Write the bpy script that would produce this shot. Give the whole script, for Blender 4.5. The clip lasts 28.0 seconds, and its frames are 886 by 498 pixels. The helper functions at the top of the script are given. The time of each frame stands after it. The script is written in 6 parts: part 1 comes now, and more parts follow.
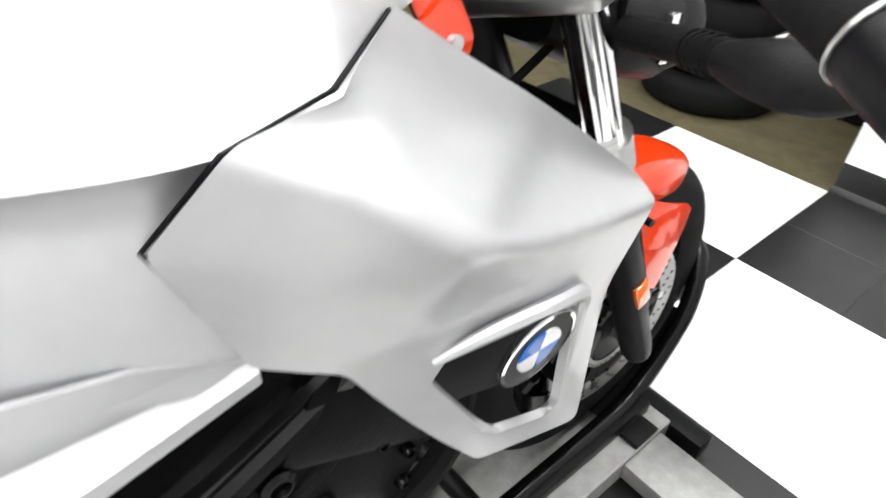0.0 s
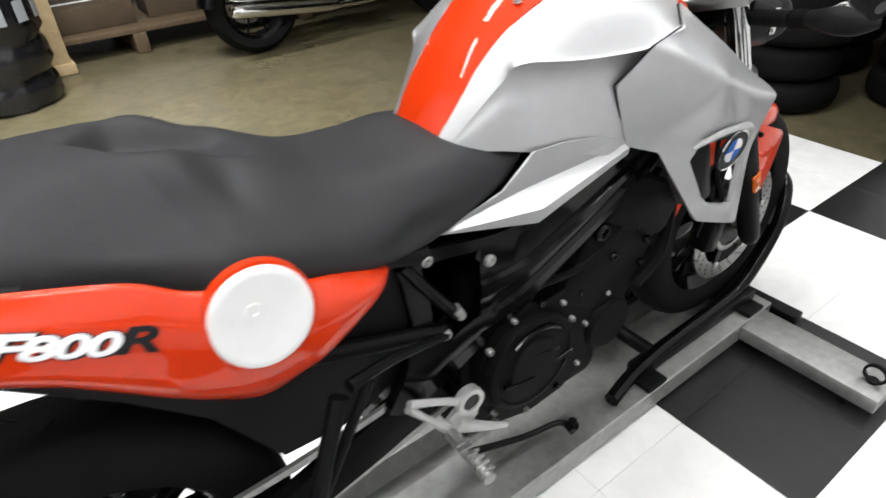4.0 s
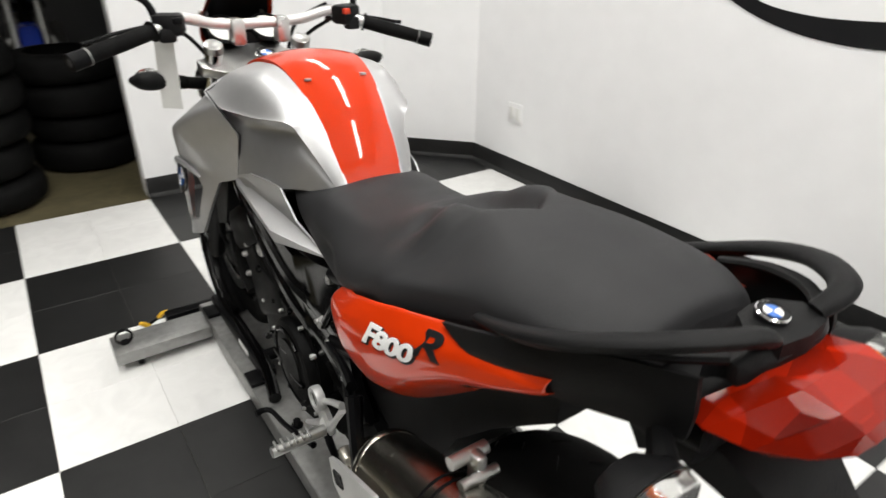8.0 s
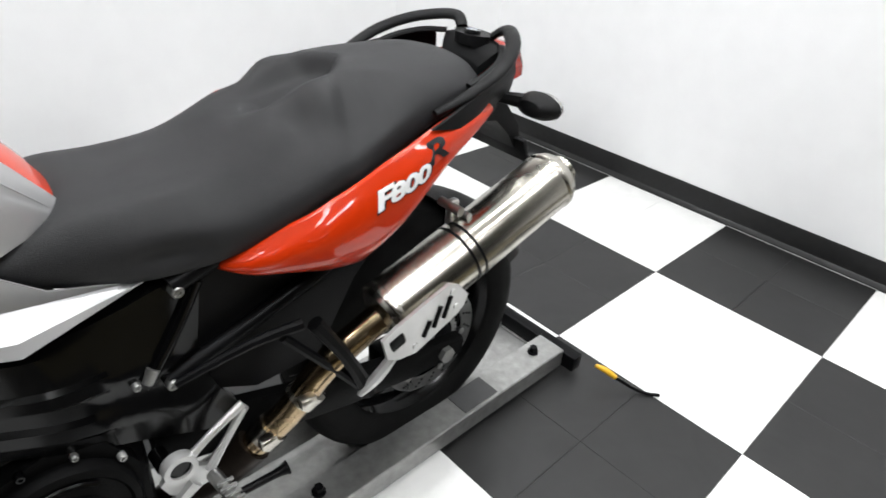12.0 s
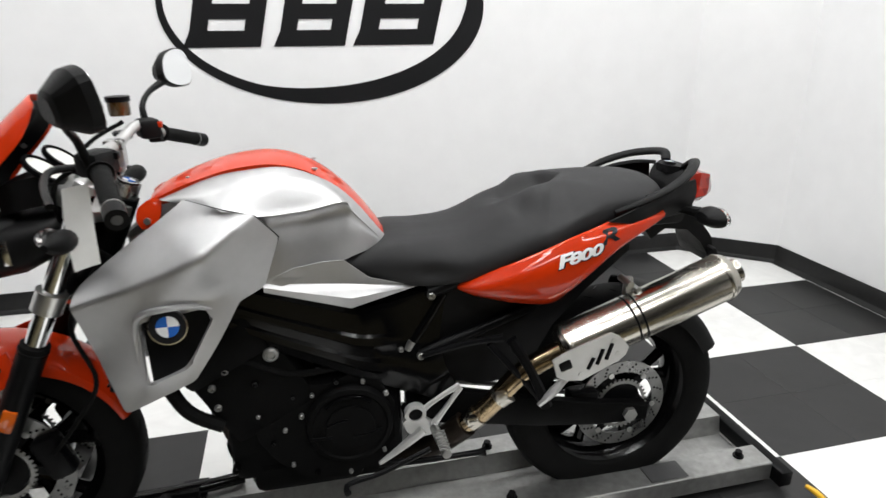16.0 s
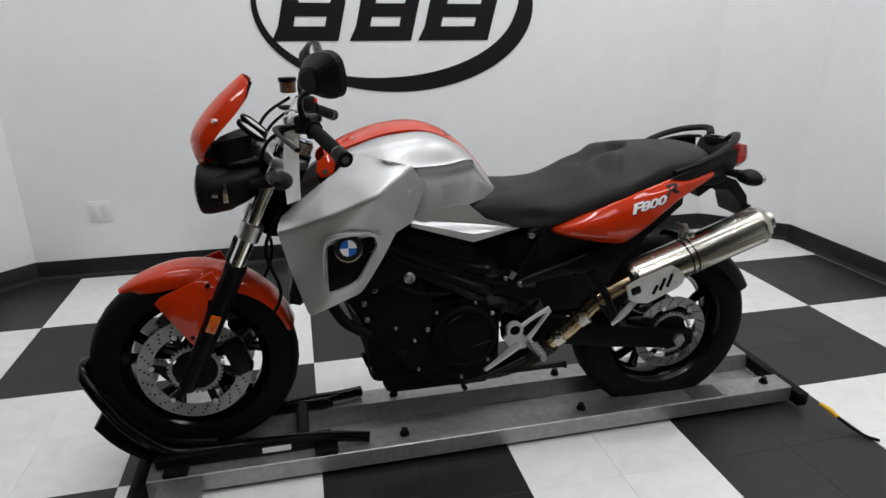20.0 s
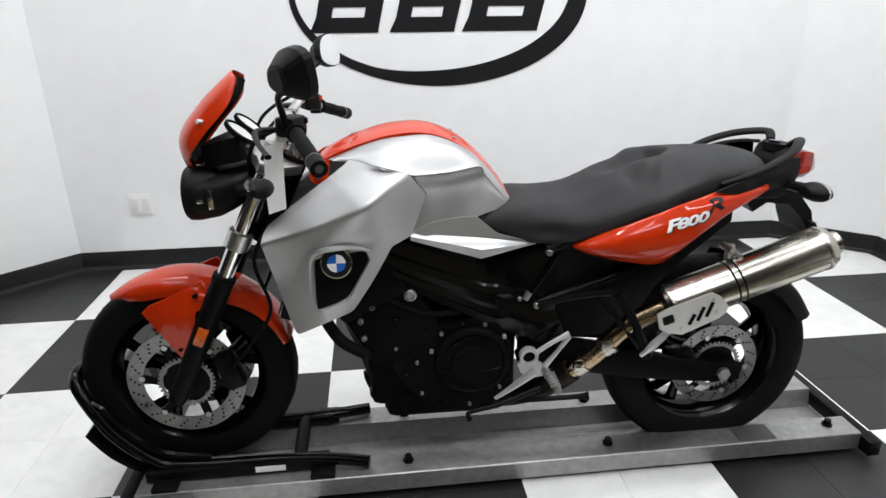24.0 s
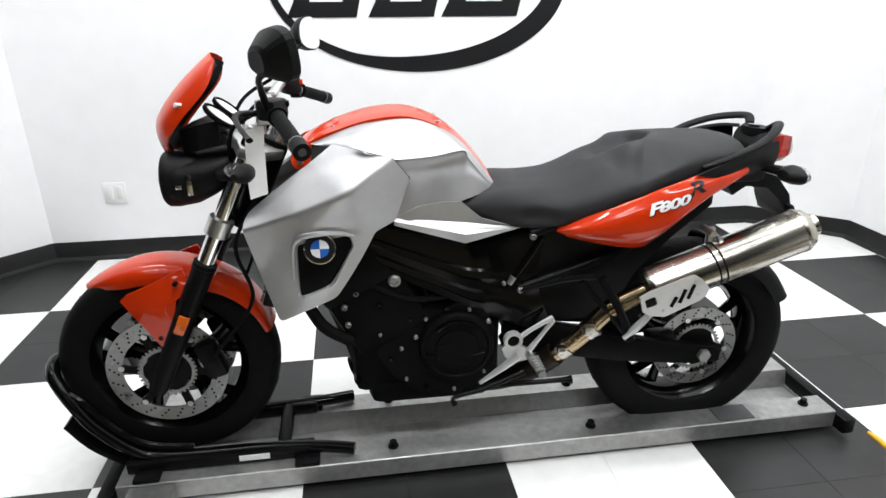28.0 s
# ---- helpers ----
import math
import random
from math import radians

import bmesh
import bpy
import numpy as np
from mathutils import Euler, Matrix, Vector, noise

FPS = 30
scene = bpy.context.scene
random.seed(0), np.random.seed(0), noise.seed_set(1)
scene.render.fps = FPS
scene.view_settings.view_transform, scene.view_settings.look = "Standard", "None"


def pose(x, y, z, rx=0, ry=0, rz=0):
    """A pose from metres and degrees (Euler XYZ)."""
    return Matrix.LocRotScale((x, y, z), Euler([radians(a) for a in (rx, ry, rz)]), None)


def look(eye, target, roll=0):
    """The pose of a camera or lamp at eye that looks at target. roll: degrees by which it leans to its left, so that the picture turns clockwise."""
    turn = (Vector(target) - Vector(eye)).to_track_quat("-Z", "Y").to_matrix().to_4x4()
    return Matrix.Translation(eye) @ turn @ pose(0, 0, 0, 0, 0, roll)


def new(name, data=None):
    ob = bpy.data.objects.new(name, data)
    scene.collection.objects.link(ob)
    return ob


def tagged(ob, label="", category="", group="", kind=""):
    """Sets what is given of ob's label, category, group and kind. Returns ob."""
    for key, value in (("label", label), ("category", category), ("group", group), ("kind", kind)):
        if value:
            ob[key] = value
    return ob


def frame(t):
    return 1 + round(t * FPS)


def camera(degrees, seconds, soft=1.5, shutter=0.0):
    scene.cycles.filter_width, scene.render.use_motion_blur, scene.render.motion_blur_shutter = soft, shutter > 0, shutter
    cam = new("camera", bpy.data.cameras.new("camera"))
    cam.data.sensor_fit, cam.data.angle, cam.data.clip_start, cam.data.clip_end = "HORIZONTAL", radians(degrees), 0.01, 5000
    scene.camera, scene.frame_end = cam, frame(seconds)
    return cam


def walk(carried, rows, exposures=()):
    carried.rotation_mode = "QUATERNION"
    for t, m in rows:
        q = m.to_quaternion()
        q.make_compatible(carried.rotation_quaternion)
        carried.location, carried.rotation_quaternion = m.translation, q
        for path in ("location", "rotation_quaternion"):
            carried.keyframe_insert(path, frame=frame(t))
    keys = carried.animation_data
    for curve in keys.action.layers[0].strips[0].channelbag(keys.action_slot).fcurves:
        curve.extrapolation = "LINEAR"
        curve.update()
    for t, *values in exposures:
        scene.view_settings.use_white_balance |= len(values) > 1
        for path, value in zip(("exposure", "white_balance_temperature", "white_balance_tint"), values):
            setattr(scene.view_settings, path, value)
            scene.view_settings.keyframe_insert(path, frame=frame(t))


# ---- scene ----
cam = camera(71.4, 28.0, shutter=0.4)
PATH = [
    (0, (-0.38, -0.514, 1.115), (0.658, 0.673, -0.118), 2.4),
    (0.5, (-0.338, -0.441, 1.139), (0.901, 0.476, -0.136), 3.2),
    (0.8, (-0.332, -0.436, 1.129), (0.989, 0.317, -0.171), 4.2),
    (1, (-0.334, -0.438, 1.129), (0.981, 0.297, -0.185), 3.5),
    (1.5, (-0.316, -0.451, 1.139), (1.068, 0.34, -0.068), 6.0),
    (2, (-0.366, -0.516, 1.150), (0.765, 0.779, 0.128), 4.7),
    (2.5, (-0.493, -0.586, 1.188), (0.271, 0.838, 0.01), 1.4),
    (3, (-0.679, -0.622, 1.205), (0.23, 0.715, 0.027), 0.7),
    (3.5, (-0.873, -0.701, 1.225), (0.165, 0.59, 0.104), 0.7),
    (4, (-1.053, -0.794, 1.236), (-0.088, 0.553, 0.116), -2.7),
    (4.5, (-1.272, -0.782, 1.248), (-0.205, 0.531, 0.182), 0.9),
    (6.5, (-1.737, -0.128, 1.265), (0.004, -0.045, 0.285), 1.6),
    (7, (-1.756, 0.070, 1.285), (-0.008, -0.166, 0.339), 0.5),
    (7.5, (-1.638, 0.275, 1.296), (0.038, -0.314, 0.376), 1.5),
    (8, (-1.539, 0.463, 1.288), (-0.086, -0.560, 0.371), 0.9),
    (8.5, (-1.408, 0.633, 1.303), (-0.186, -0.622, 0.337), -1.8),
    (9, (-1.163, 0.7, 1.289), (-0.129, -0.717, 0.328), -1.2),
    (9.5, (-1.086, 0.724, 1.245), (-0.252, -0.866, 0.364), -2.2),
    (10, (-0.907, 0.881, 1.298), (-0.702, -0.863, 0.34), 0.7),
    (10.5, (-0.794, 0.849, 1.247), (-0.844, -0.907, 0.292), -1.1),
    (11, (-0.601, 0.814, 1.267), (-1.11, -0.838, 0.262), 0.3),
    (11.5, (-0.433, 0.783, 1.257), (-1.48, -0.561, 0.21), 3.1),
    (13.5, (-0.422, 0.833, 1.249), (-1.77, -0.204, 0.195), 7.2),
    (14, (-0.51, 0.83, 1.26), (-1.506, -0.581, 0.253), 3.7),
    (14.5, (-0.562, 0.867, 1.261), (-1.357, -0.701, 0.308), 2.5),
    (15, (-0.488, 1.017, 1.275), (-1.057, -0.669, 0.362), -0.4),
    (15.5, (-0.424, 1.181, 1.311), (-0.91, -0.6, 0.541), -0.8),
    (16, (-0.382, 1.358, 1.323), (-0.82, -0.473, 0.646), -0.5),
    (16.5, (-0.309, 1.495, 1.352), (-0.693, -0.355, 0.696), -2.1),
    (17, (-0.171, 1.59, 1.348), (-0.649, -0.229, 0.669), -1.4),
    (17.5, (-0.061, 1.653, 1.341), (-0.524, -0.175, 0.676), -0.1),
    (18, (-0.008, 1.686, 1.329), (-0.429, -0.132, 0.61), -0.9),
    (18.5, (-0.002, 1.69, 1.331), (-0.432, -0.135, 0.636), -0.7),
    (19, (-0.01, 1.699, 1.333), (-0.449, -0.121, 0.629), -0.8),
    (19.5, (-0.003, 1.702, 1.329), (-0.431, -0.121, 0.627), -0.5),
    (20, (-0.007, 1.706, 1.327), (-0.438, -0.123, 0.642), 0.0),
    (20.5, (-0.03, 1.7, 1.335), (-0.474, -0.13, 0.661), 0.4),
    (21, (-0.052, 1.691, 1.329), (-0.422, -0.142, 0.619), 0.0),
    (21.5, (-0.1, 1.651, 1.321), (-0.423, -0.204, 0.646), -0.0),
    (23.5, (-0.223, 1.554, 1.328), (-0.412, -0.306, 0.618), -0.8),
    (24, (-0.213, 1.554, 1.327), (-0.42, -0.303, 0.616), -0.6),
    (24.5, (-0.205, 1.552, 1.329), (-0.432, -0.306, 0.622), 0.5),
    (25, (-0.193, 1.545, 1.325), (-0.446, -0.311, 0.625), 0.5),
    (25.5, (-0.19, 1.546, 1.327), (-0.461, -0.305, 0.618), 0.9),
    (26, (-0.196, 1.542, 1.32), (-0.47, -0.304, 0.601), 0.8),
    (26.5, (-0.2, 1.544, 1.322), (-0.459, -0.302, 0.599), 0.3),
    (27, (-0.203, 1.544, 1.319), (-0.463, -0.301, 0.593), 0.1),
    (27.5, (-0.203, 1.549, 1.315), (-0.484, -0.288, 0.574), 0.8),
    (28, (-0.2, 1.55, 1.315), (-0.473, -0.286, 0.57), -0.3),
]
EXPOSURES = ((0.0, 0.60, 6650, 10), (1.0, 0.23, 6650, 10), (2.0, -0.10, 6650, 10), (3.0, -0.20, 6650, 10), (4.5, 0.00, 6600, 10), (6.5, -0.15, 6700, 10), (7.0, -0.17, 6750, 10), (8.0, -0.43, 6950, 10), (9.0, -0.57, 6580, 10), (9.5, -0.40, 6600, 10), (11.0, -0.22, 6550, 10), (14.0, -0.22, 6650, 10), (15.0, -0.55, 6720, 10), (17.0, -0.40, 6600, 10), (18.0, -0.47, 6550, 10), (19.0, -0.77, 6500, 10), (20.0, -1.07, 6500, 10), (21.5, -1.20, 6500, 10), (23.5, -0.65, 6500, 10), (24.5, -0.38, 6500, 10), (28.0, -0.12, 6500, 10))
walk(cam, [(t, look(eye, target, roll)) for t, eye, target, roll in PATH], EXPOSURES)

# ---------- world and light ----------
world = bpy.data.worlds.new("world")
scene.world = world
world.use_nodes = True
world.node_tree.nodes["Background"].inputs[0].default_value = (0.9, 0.95, 1.0, 1)
world.node_tree.nodes["Background"].inputs[1].default_value = 0.02

Y0 = -0.068      # centre line of the motorcycle
TILE = 0.305


def lamp_area(name, x, y, z, sx, sy, watts, rz=0.0):
    la = bpy.data.lights.new(name, "AREA")
    la.shape, la.size, la.size_y, la.energy = "RECTANGLE", sx, sy, watts
    la.color = (0.955, 0.98, 1.0)
    ob = new(name, la)
    ob.matrix_world = pose(x, y, z, 0, 0, rz)
    return ob


# ---------- materials ----------
def nodes_of(name):
    m = bpy.data.materials.new(name)
    m.use_nodes = True
    nt = m.node_tree
    return m, nt, nt.nodes["Principled BSDF"]


def mat(name, col, rough=0.5, metal=0.0, coat=0.0, var=0.12, scale=6.0, grain=0.0, grain_scale=220.0, spec=0.5,
        aniso=0.0, rvar=0.08, coords="Object", fine=40.0):
    """A painted, moulded or metal surface: large stains, fine mottling, uneven gloss and a fine relief."""
    m, nt, b = nodes_of(name)
    L = nt.links.new
    tc = nt.nodes.new("ShaderNodeTexCoord")
    n1 = nt.nodes.new("ShaderNodeTexNoise")
    n1.inputs["Scale"].default_value, n1.inputs["Detail"].default_value = scale, 5
    n2 = nt.nodes.new("ShaderNodeTexNoise")
    n2.inputs["Scale"].default_value, n2.inputs["Detail"].default_value = fine, 3
    L(tc.outputs[coords], n1.inputs["Vector"])
    L(tc.outputs[coords], n2.inputs["Vector"])
    add = nt.nodes.new("ShaderNodeMath")
    add.operation = "ADD"
    L(n1.outputs[0], add.inputs[0])
    L(n2.outputs[0], add.inputs[1])
    ramp = nt.nodes.new("ShaderNodeMapRange")
    ramp.inputs[1].default_value, ramp.inputs[2].default_value = 0.6, 1.4
    ramp.inputs[3].default_value, ramp.inputs[4].default_value = 1 - var, 1 + var
    L(add.outputs[0], ramp.inputs[0])
    mix = nt.nodes.new("ShaderNodeVectorMath")
    mix.operation = "SCALE"
    mix.inputs[0].default_value = col
    L(ramp.outputs[0], mix.inputs["Scale"])
    L(mix.outputs[0], b.inputs["Base Color"])
    rr = nt.nodes.new("ShaderNodeMapRange")
    rr.inputs[1].default_value, rr.inputs[2].default_value = 0.3, 0.7
    rr.inputs[3].default_value, rr.inputs[4].default_value = max(0.02, rough - rvar), min(1, rough + rvar)
    L(n1.outputs[0], rr.inputs[0])
    L(rr.outputs[0], b.inputs["Roughness"])
    b.inputs["Metallic"].default_value = metal
    b.inputs["Specular IOR Level"].default_value = spec
    b.inputs["Coat Weight"].default_value = coat
    b.inputs["Coat Roughness"].default_value = 0.03
    b.inputs["Anisotropic"].default_value = aniso
    if grain:
        n3 = nt.nodes.new("ShaderNodeTexNoise")
        n3.inputs["Scale"].default_value = grain_scale
        L(tc.outputs[coords], n3.inputs["Vector"])
        bump = nt.nodes.new("ShaderNodeBump")
        bump.inputs["Strength"].default_value, bump.inputs["Distance"].default_value = grain, 0.002
        L(n3.outputs[0], bump.inputs["Height"])
        L(bump.outputs[0], b.inputs["Normal"])
    return m


def emitter(name, col, strength):
    m, nt, b = nodes_of(name)
    b.inputs["Base Color"].default_value = (*col, 1)
    b.inputs["Emission Color"].default_value = (*col, 1)
    b.inputs["Emission Strength"].default_value = strength
    return m


def clear(name, col, rough=0.02, ior=1.45):
    m, nt, b = nodes_of(name)
    b.inputs["Base Color"].default_value = (*col, 1)
    b.inputs["Roughness"].default_value = rough
    b.inputs["Transmission Weight"].default_value = 1.0
    b.inputs["IOR"].default_value = ior
    return m


RED = mat("red_paint", (0.52, 0.030, 0.003), 0.35, 0.0, 0.75, 0.04, 3.0, spec=0.05)
SILVER = mat("silver_paint", (0.45, 0.45, 0.455), 0.42, 0.78, 0.2, 0.05, 3.0, 0.04, 900.0)
BLACK_GLOSS = mat("black_paint", (0.002, 0.002, 0.0022), 0.15, 0.0, 0.0, 0.2, spec=0.18)
BLACK_SATIN = mat("black_satin", (0.0035, 0.0035, 0.004), 0.38, 0.0, 0.0, 0.25, 8.0, 0.1, spec=0.10)
PLASTIC = mat("black_plastic", (0.0050, 0.0050, 0.0054), 0.52, 0.0, 0.0, 0.2, 10.0, 0.25, 500.0, spec=0.15)
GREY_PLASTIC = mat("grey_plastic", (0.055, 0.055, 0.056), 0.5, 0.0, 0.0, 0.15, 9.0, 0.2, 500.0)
VINYL = mat("seat_vinyl", (0.0165, 0.0165, 0.0178), 0.62, 0.0, 0.0, 0.15, 4.0, 0.35, 700.0, spec=0.3)
RUBBER = mat("rubber", (0.0035, 0.0035, 0.0035), 0.75, 0.0, 0.0, 0.3, 14.0, 0.3, 300.0, spec=0.12)
ALU = mat("aluminium", (0.55, 0.55, 0.54), 0.33, 1.0, 0.0, 0.1, 12.0, 0.1, 400.0)
ALU_DULL = mat("dull_aluminium", (0.328, 0.328, 0.320), 0.48, 0.85, 0.0, 0.25, 4.0, 0.2, 150.0, rvar=0.14)
ALU_WHITE = mat("white_aluminium", (0.58, 0.58, 0.575), 0.40, 0.65, 0.0, 0.06, 12.0, 0.05)
CAP_SILVER = mat("pale_silver_lacquer", (0.74, 0.74, 0.735), 0.38, 0.35, 0.1, 0.05, 14.0, 0.05)
CHROME = mat("chrome", (0.72, 0.72, 0.72), 0.07, 1.0, 0.0, 0.05, 5.0)
STEEL = mat("brushed_steel", (0.44, 0.42, 0.375), 0.23, 1.0, 0.0, 0.1, 5.0, aniso=0.6)
PIPE = mat("heat_tinted_pipe", (0.33, 0.25, 0.155), 0.2, 1.0, 0.0, 0.3, 9.0)
PIPE_DARK = mat("scorched_pipe", (0.024, 0.018, 0.014), 0.45, 0.8, 0.0, 0.35, 12.0)
ENGINE = mat("engine_black", (0.0030, 0.0030, 0.0031), 0.50, 0.0, 0.0, 0.3, 12.0, 0.25, 250.0, spec=0.06)
DISC = mat("brake_disc_steel", (0.25, 0.25, 0.247), 0.32, 1.0, 0.0, 0.15, 20.0)
ORANGE = mat("amber_plastic", (0.62, 0.11, 0.005), 0.2, 0.0, 0.5, 0.05)
AMBER_DARK = mat("dark_amber_plastic", (0.07, 0.035, 0.006), 0.25, 0.0, 0.4, 0.1)
YELLOW = mat("yellow_rubber", (0.75, 0.42, 0.02), 0.5, 0.0, 0.0, 0.15)
BLUE = mat("blue_enamel", (0.02, 0.12, 0.45), 0.2, 0.0, 0.8, 0.03)
WHITE_ENAMEL = mat("white_enamel", (0.75, 0.75, 0.75), 0.25, 0.0, 0.8, 0.03)
WHITE_DECAL = mat("white_decal", (0.8, 0.8, 0.8), 0.35, 0.0, 0.3, 0.03)
GREY_DECAL = mat("grey_decal", (0.22, 0.23, 0.24), 0.35, 0.0, 0.3, 0.05)
BLACK_DECAL = mat("black_decal", (0.008, 0.008, 0.009), 0.5, 0.0, 0.05, 0.05, spec=0.2)
PAPER = mat("paper_tag", (0.75, 0.75, 0.73), 0.7, 0.0, 0.0, 0.05)
def lens_mat(name, dark, bright):
    """Moulded red lens: prism cells of differing depth under a smooth gloss; how each catches the light is painted as
    dark or bright red.
    """
    m, nt, b = nodes_of(name)
    L = nt.links.new
    tc = nt.nodes.new("ShaderNodeTexCoord")
    vo = nt.nodes.new("ShaderNodeTexVoronoi")
    vo.inputs["Scale"].default_value, vo.inputs["Randomness"].default_value = 24.0, 0.9
    L(tc.outputs["Object"], vo.inputs["Vector"])
    mr = nt.nodes.new("ShaderNodeMapRange")
    mr.inputs[3].default_value, mr.inputs[4].default_value = -0.15, 1.0
    L(vo.outputs["Color"], mr.inputs[0])
    mx = nt.nodes.new("ShaderNodeMix")
    mx.data_type = "RGBA"
    mx.inputs[6].default_value, mx.inputs[7].default_value = (*dark, 1), (*bright, 1)
    L(mr.outputs[0], mx.inputs[0])
    L(mx.outputs[2], b.inputs["Base Color"])
    bump = nt.nodes.new("ShaderNodeBump")
    bump.inputs["Strength"].default_value, bump.inputs["Distance"].default_value = 0.3, 0.006
    L(vo.outputs["Distance"], bump.inputs["Height"])
    L(bump.outputs[0], b.inputs["Normal"])
    b.inputs["Roughness"].default_value = 0.12
    b.inputs["Specular IOR Level"].default_value = 0.18
    b.inputs["Coat Weight"].default_value, b.inputs["Coat Roughness"].default_value = 0.08, 0.03
    return m


RED_LENS = lens_mat("red_lens", (0.090, 0.003, 0.001), (0.42, 0.016, 0.003))
CLEAR_LENS = clear("clear_lens", (0.95, 0.95, 0.94), 0.08)
MIRROR = mat("mirror_glass", (0.85, 0.86, 0.87), 0.02, 1.0, 0.0, 0.01)
DASH = mat("dial_white", (0.75, 0.75, 0.72), 0.4, 0.0, 0.5, 0.03)
WALL = mat("white_wall", (0.82, 0.82, 0.825), 0.62, 0.0, 0.0, 0.03, 0.7, 0.12, 90.0, fine=9.0)
BASE = mat("black_cove_base", (0.011, 0.011, 0.011), 0.4, 0.0, 0.0, 0.3, 5.0, 0.1, spec=0.3)
CEIL = mat("ceiling_paint", (0.6, 0.6, 0.58), 0.85, 0.0, 0.0, 0.05, 1.0)
CARD = mat("cardboard", (0.06, 0.04, 0.022), 0.85, 0.0, 0.0, 0.15, 4.0, 0.2)
WOOD = mat("raw_timber", (0.09, 0.058, 0.03), 0.7, 0.0, 0.0, 0.3, 6.0, 0.3, 80.0)
POST = mat("pale_timber", (0.42, 0.31, 0.17), 0.7, 0.0, 0.0, 0.15, 6.0, 0.2, 80.0)


def tile_mat(name, col, rough, var, vein):
    m, nt, b = nodes_of(name)
    L = nt.links.new
    tc, oi = nt.nodes.new("ShaderNodeTexCoord"), nt.nodes.new("ShaderNodeObjectInfo")
    off = nt.nodes.new("ShaderNodeVectorMath")
    off.operation = "MULTIPLY_ADD"
    off.inputs[1].default_value = (1, 1, 1)
    mul = nt.nodes.new("ShaderNodeVectorMath")
    mul.operation = "SCALE"
    mul.inputs[0].default_value = (17, 31, 7)
    L(oi.outputs["Random"], mul.inputs["Scale"])
    L(tc.outputs["Object"], off.inputs[0])
    L(mul.outputs[0], off.inputs[2])
    n = nt.nodes.new("ShaderNodeTexNoise")
    n.inputs["Scale"].default_value, n.inputs["Detail"].default_value, n.inputs["Distortion"].default_value = 9.0, 8, 1.5
    L(off.outputs[0], n.inputs["Vector"])
    big = nt.nodes.new("ShaderNodeTexNoise")
    big.inputs["Scale"].default_value = 2.0
    L(off.outputs[0], big.inputs["Vector"])
    cr_ = nt.nodes.new("ShaderNodeMapRange")
    cr_.inputs[1].default_value, cr_.inputs[2].default_value = 0.35, 0.7
    cr_.inputs[3].default_value, cr_.inputs[4].default_value = 1 + var, 1 - vein
    L(n.outputs[0], cr_.inputs[0])
    rnd = nt.nodes.new("ShaderNodeMapRange")
    rnd.inputs[3].default_value, rnd.inputs[4].default_value = 1 - var, 1 + var * 0.5
    L(oi.outputs["Random"], rnd.inputs[0])
    mm = nt.nodes.new("ShaderNodeMath")
    mm.operation = "MULTIPLY"
    L(cr_.outputs[0], mm.inputs[0])
    L(rnd.outputs[0], mm.inputs[1])
    sc = nt.nodes.new("ShaderNodeVectorMath")
    sc.operation = "SCALE"
    sc.inputs[0].default_value = col
    L(mm.outputs[0], sc.inputs["Scale"])
    L(sc.outputs[0], b.inputs["Base Color"])
    rr = nt.nodes.new("ShaderNodeMapRange")
    rr.inputs[3].default_value, rr.inputs[4].default_value = rough - 0.1, rough + 0.12
    L(big.outputs[0], rr.inputs[0])
    L(rr.outputs[0], b.inputs["Roughness"])
    bump = nt.nodes.new("ShaderNodeBump")
    bump.inputs["Strength"].default_value, bump.inputs["Distance"].default_value = 0.06, 0.002
    L(n.outputs[0], bump.inputs["Height"])
    L(bump.outputs[0], b.inputs["Normal"])
    return m


TILE_WHITE = tile_mat("white_vinyl_tile", (0.74, 0.738, 0.725), 0.38, 0.03, 0.06)
TILE_BLACK = tile_mat("black_vinyl_tile", (0.010, 0.010, 0.010), 0.42, 0.15, 0.25)
CONCRETE = tile_mat("stained_concrete", (0.105, 0.09, 0.052), 0.30, 0.15, 0.3)
BLUE_PAINT = mat("blue_paint", (0.01, 0.03, 0.25), 0.2, 0.0, 0.8, 0.05)
MAROON = mat("dark_red_paint", (0.09, 0.004, 0.004), 0.25, 0.0, 0.5, 0.05)
WRAP = mat("black_plastic_wrap", (0.006, 0.006, 0.007), 0.22, 0.0, 0.3, 0.3, 9.0, 0.9, 28.0)


# ---------- mesh tools ----------
def part(name, bm, material, parent=None, label="", smooth=38.0, doubles=True):
    if doubles:
        bmesh.ops.remove_doubles(bm, verts=bm.verts, dist=1e-5)
    bmesh.ops.recalc_face_normals(bm, faces=bm.faces)
    me = bpy.data.meshes.new(name)
    bm.to_mesh(me)
    bm.free()
    me.materials.append(material)
    if smooth:
        me.polygons.foreach_set("use_smooth", [True] * len(me.polygons))
        me.set_sharp_from_angle(angle=radians(smooth))
    ob = new(name, me)
    if parent is not None:
        ob.parent = parent
    if label:
        tagged(ob, label)
    return ob


def thing(name, label, category, x=0.0, y=0.0, z=0.0, rz=0.0, group="", kind=""):
    e = new(name)
    e.empty_display_size = 0.1
    e.matrix_world = pose(x, y, z, 0, 0, rz)
    return tagged(e, label, category, group, kind)


def V(*a):
    return Vector(a)


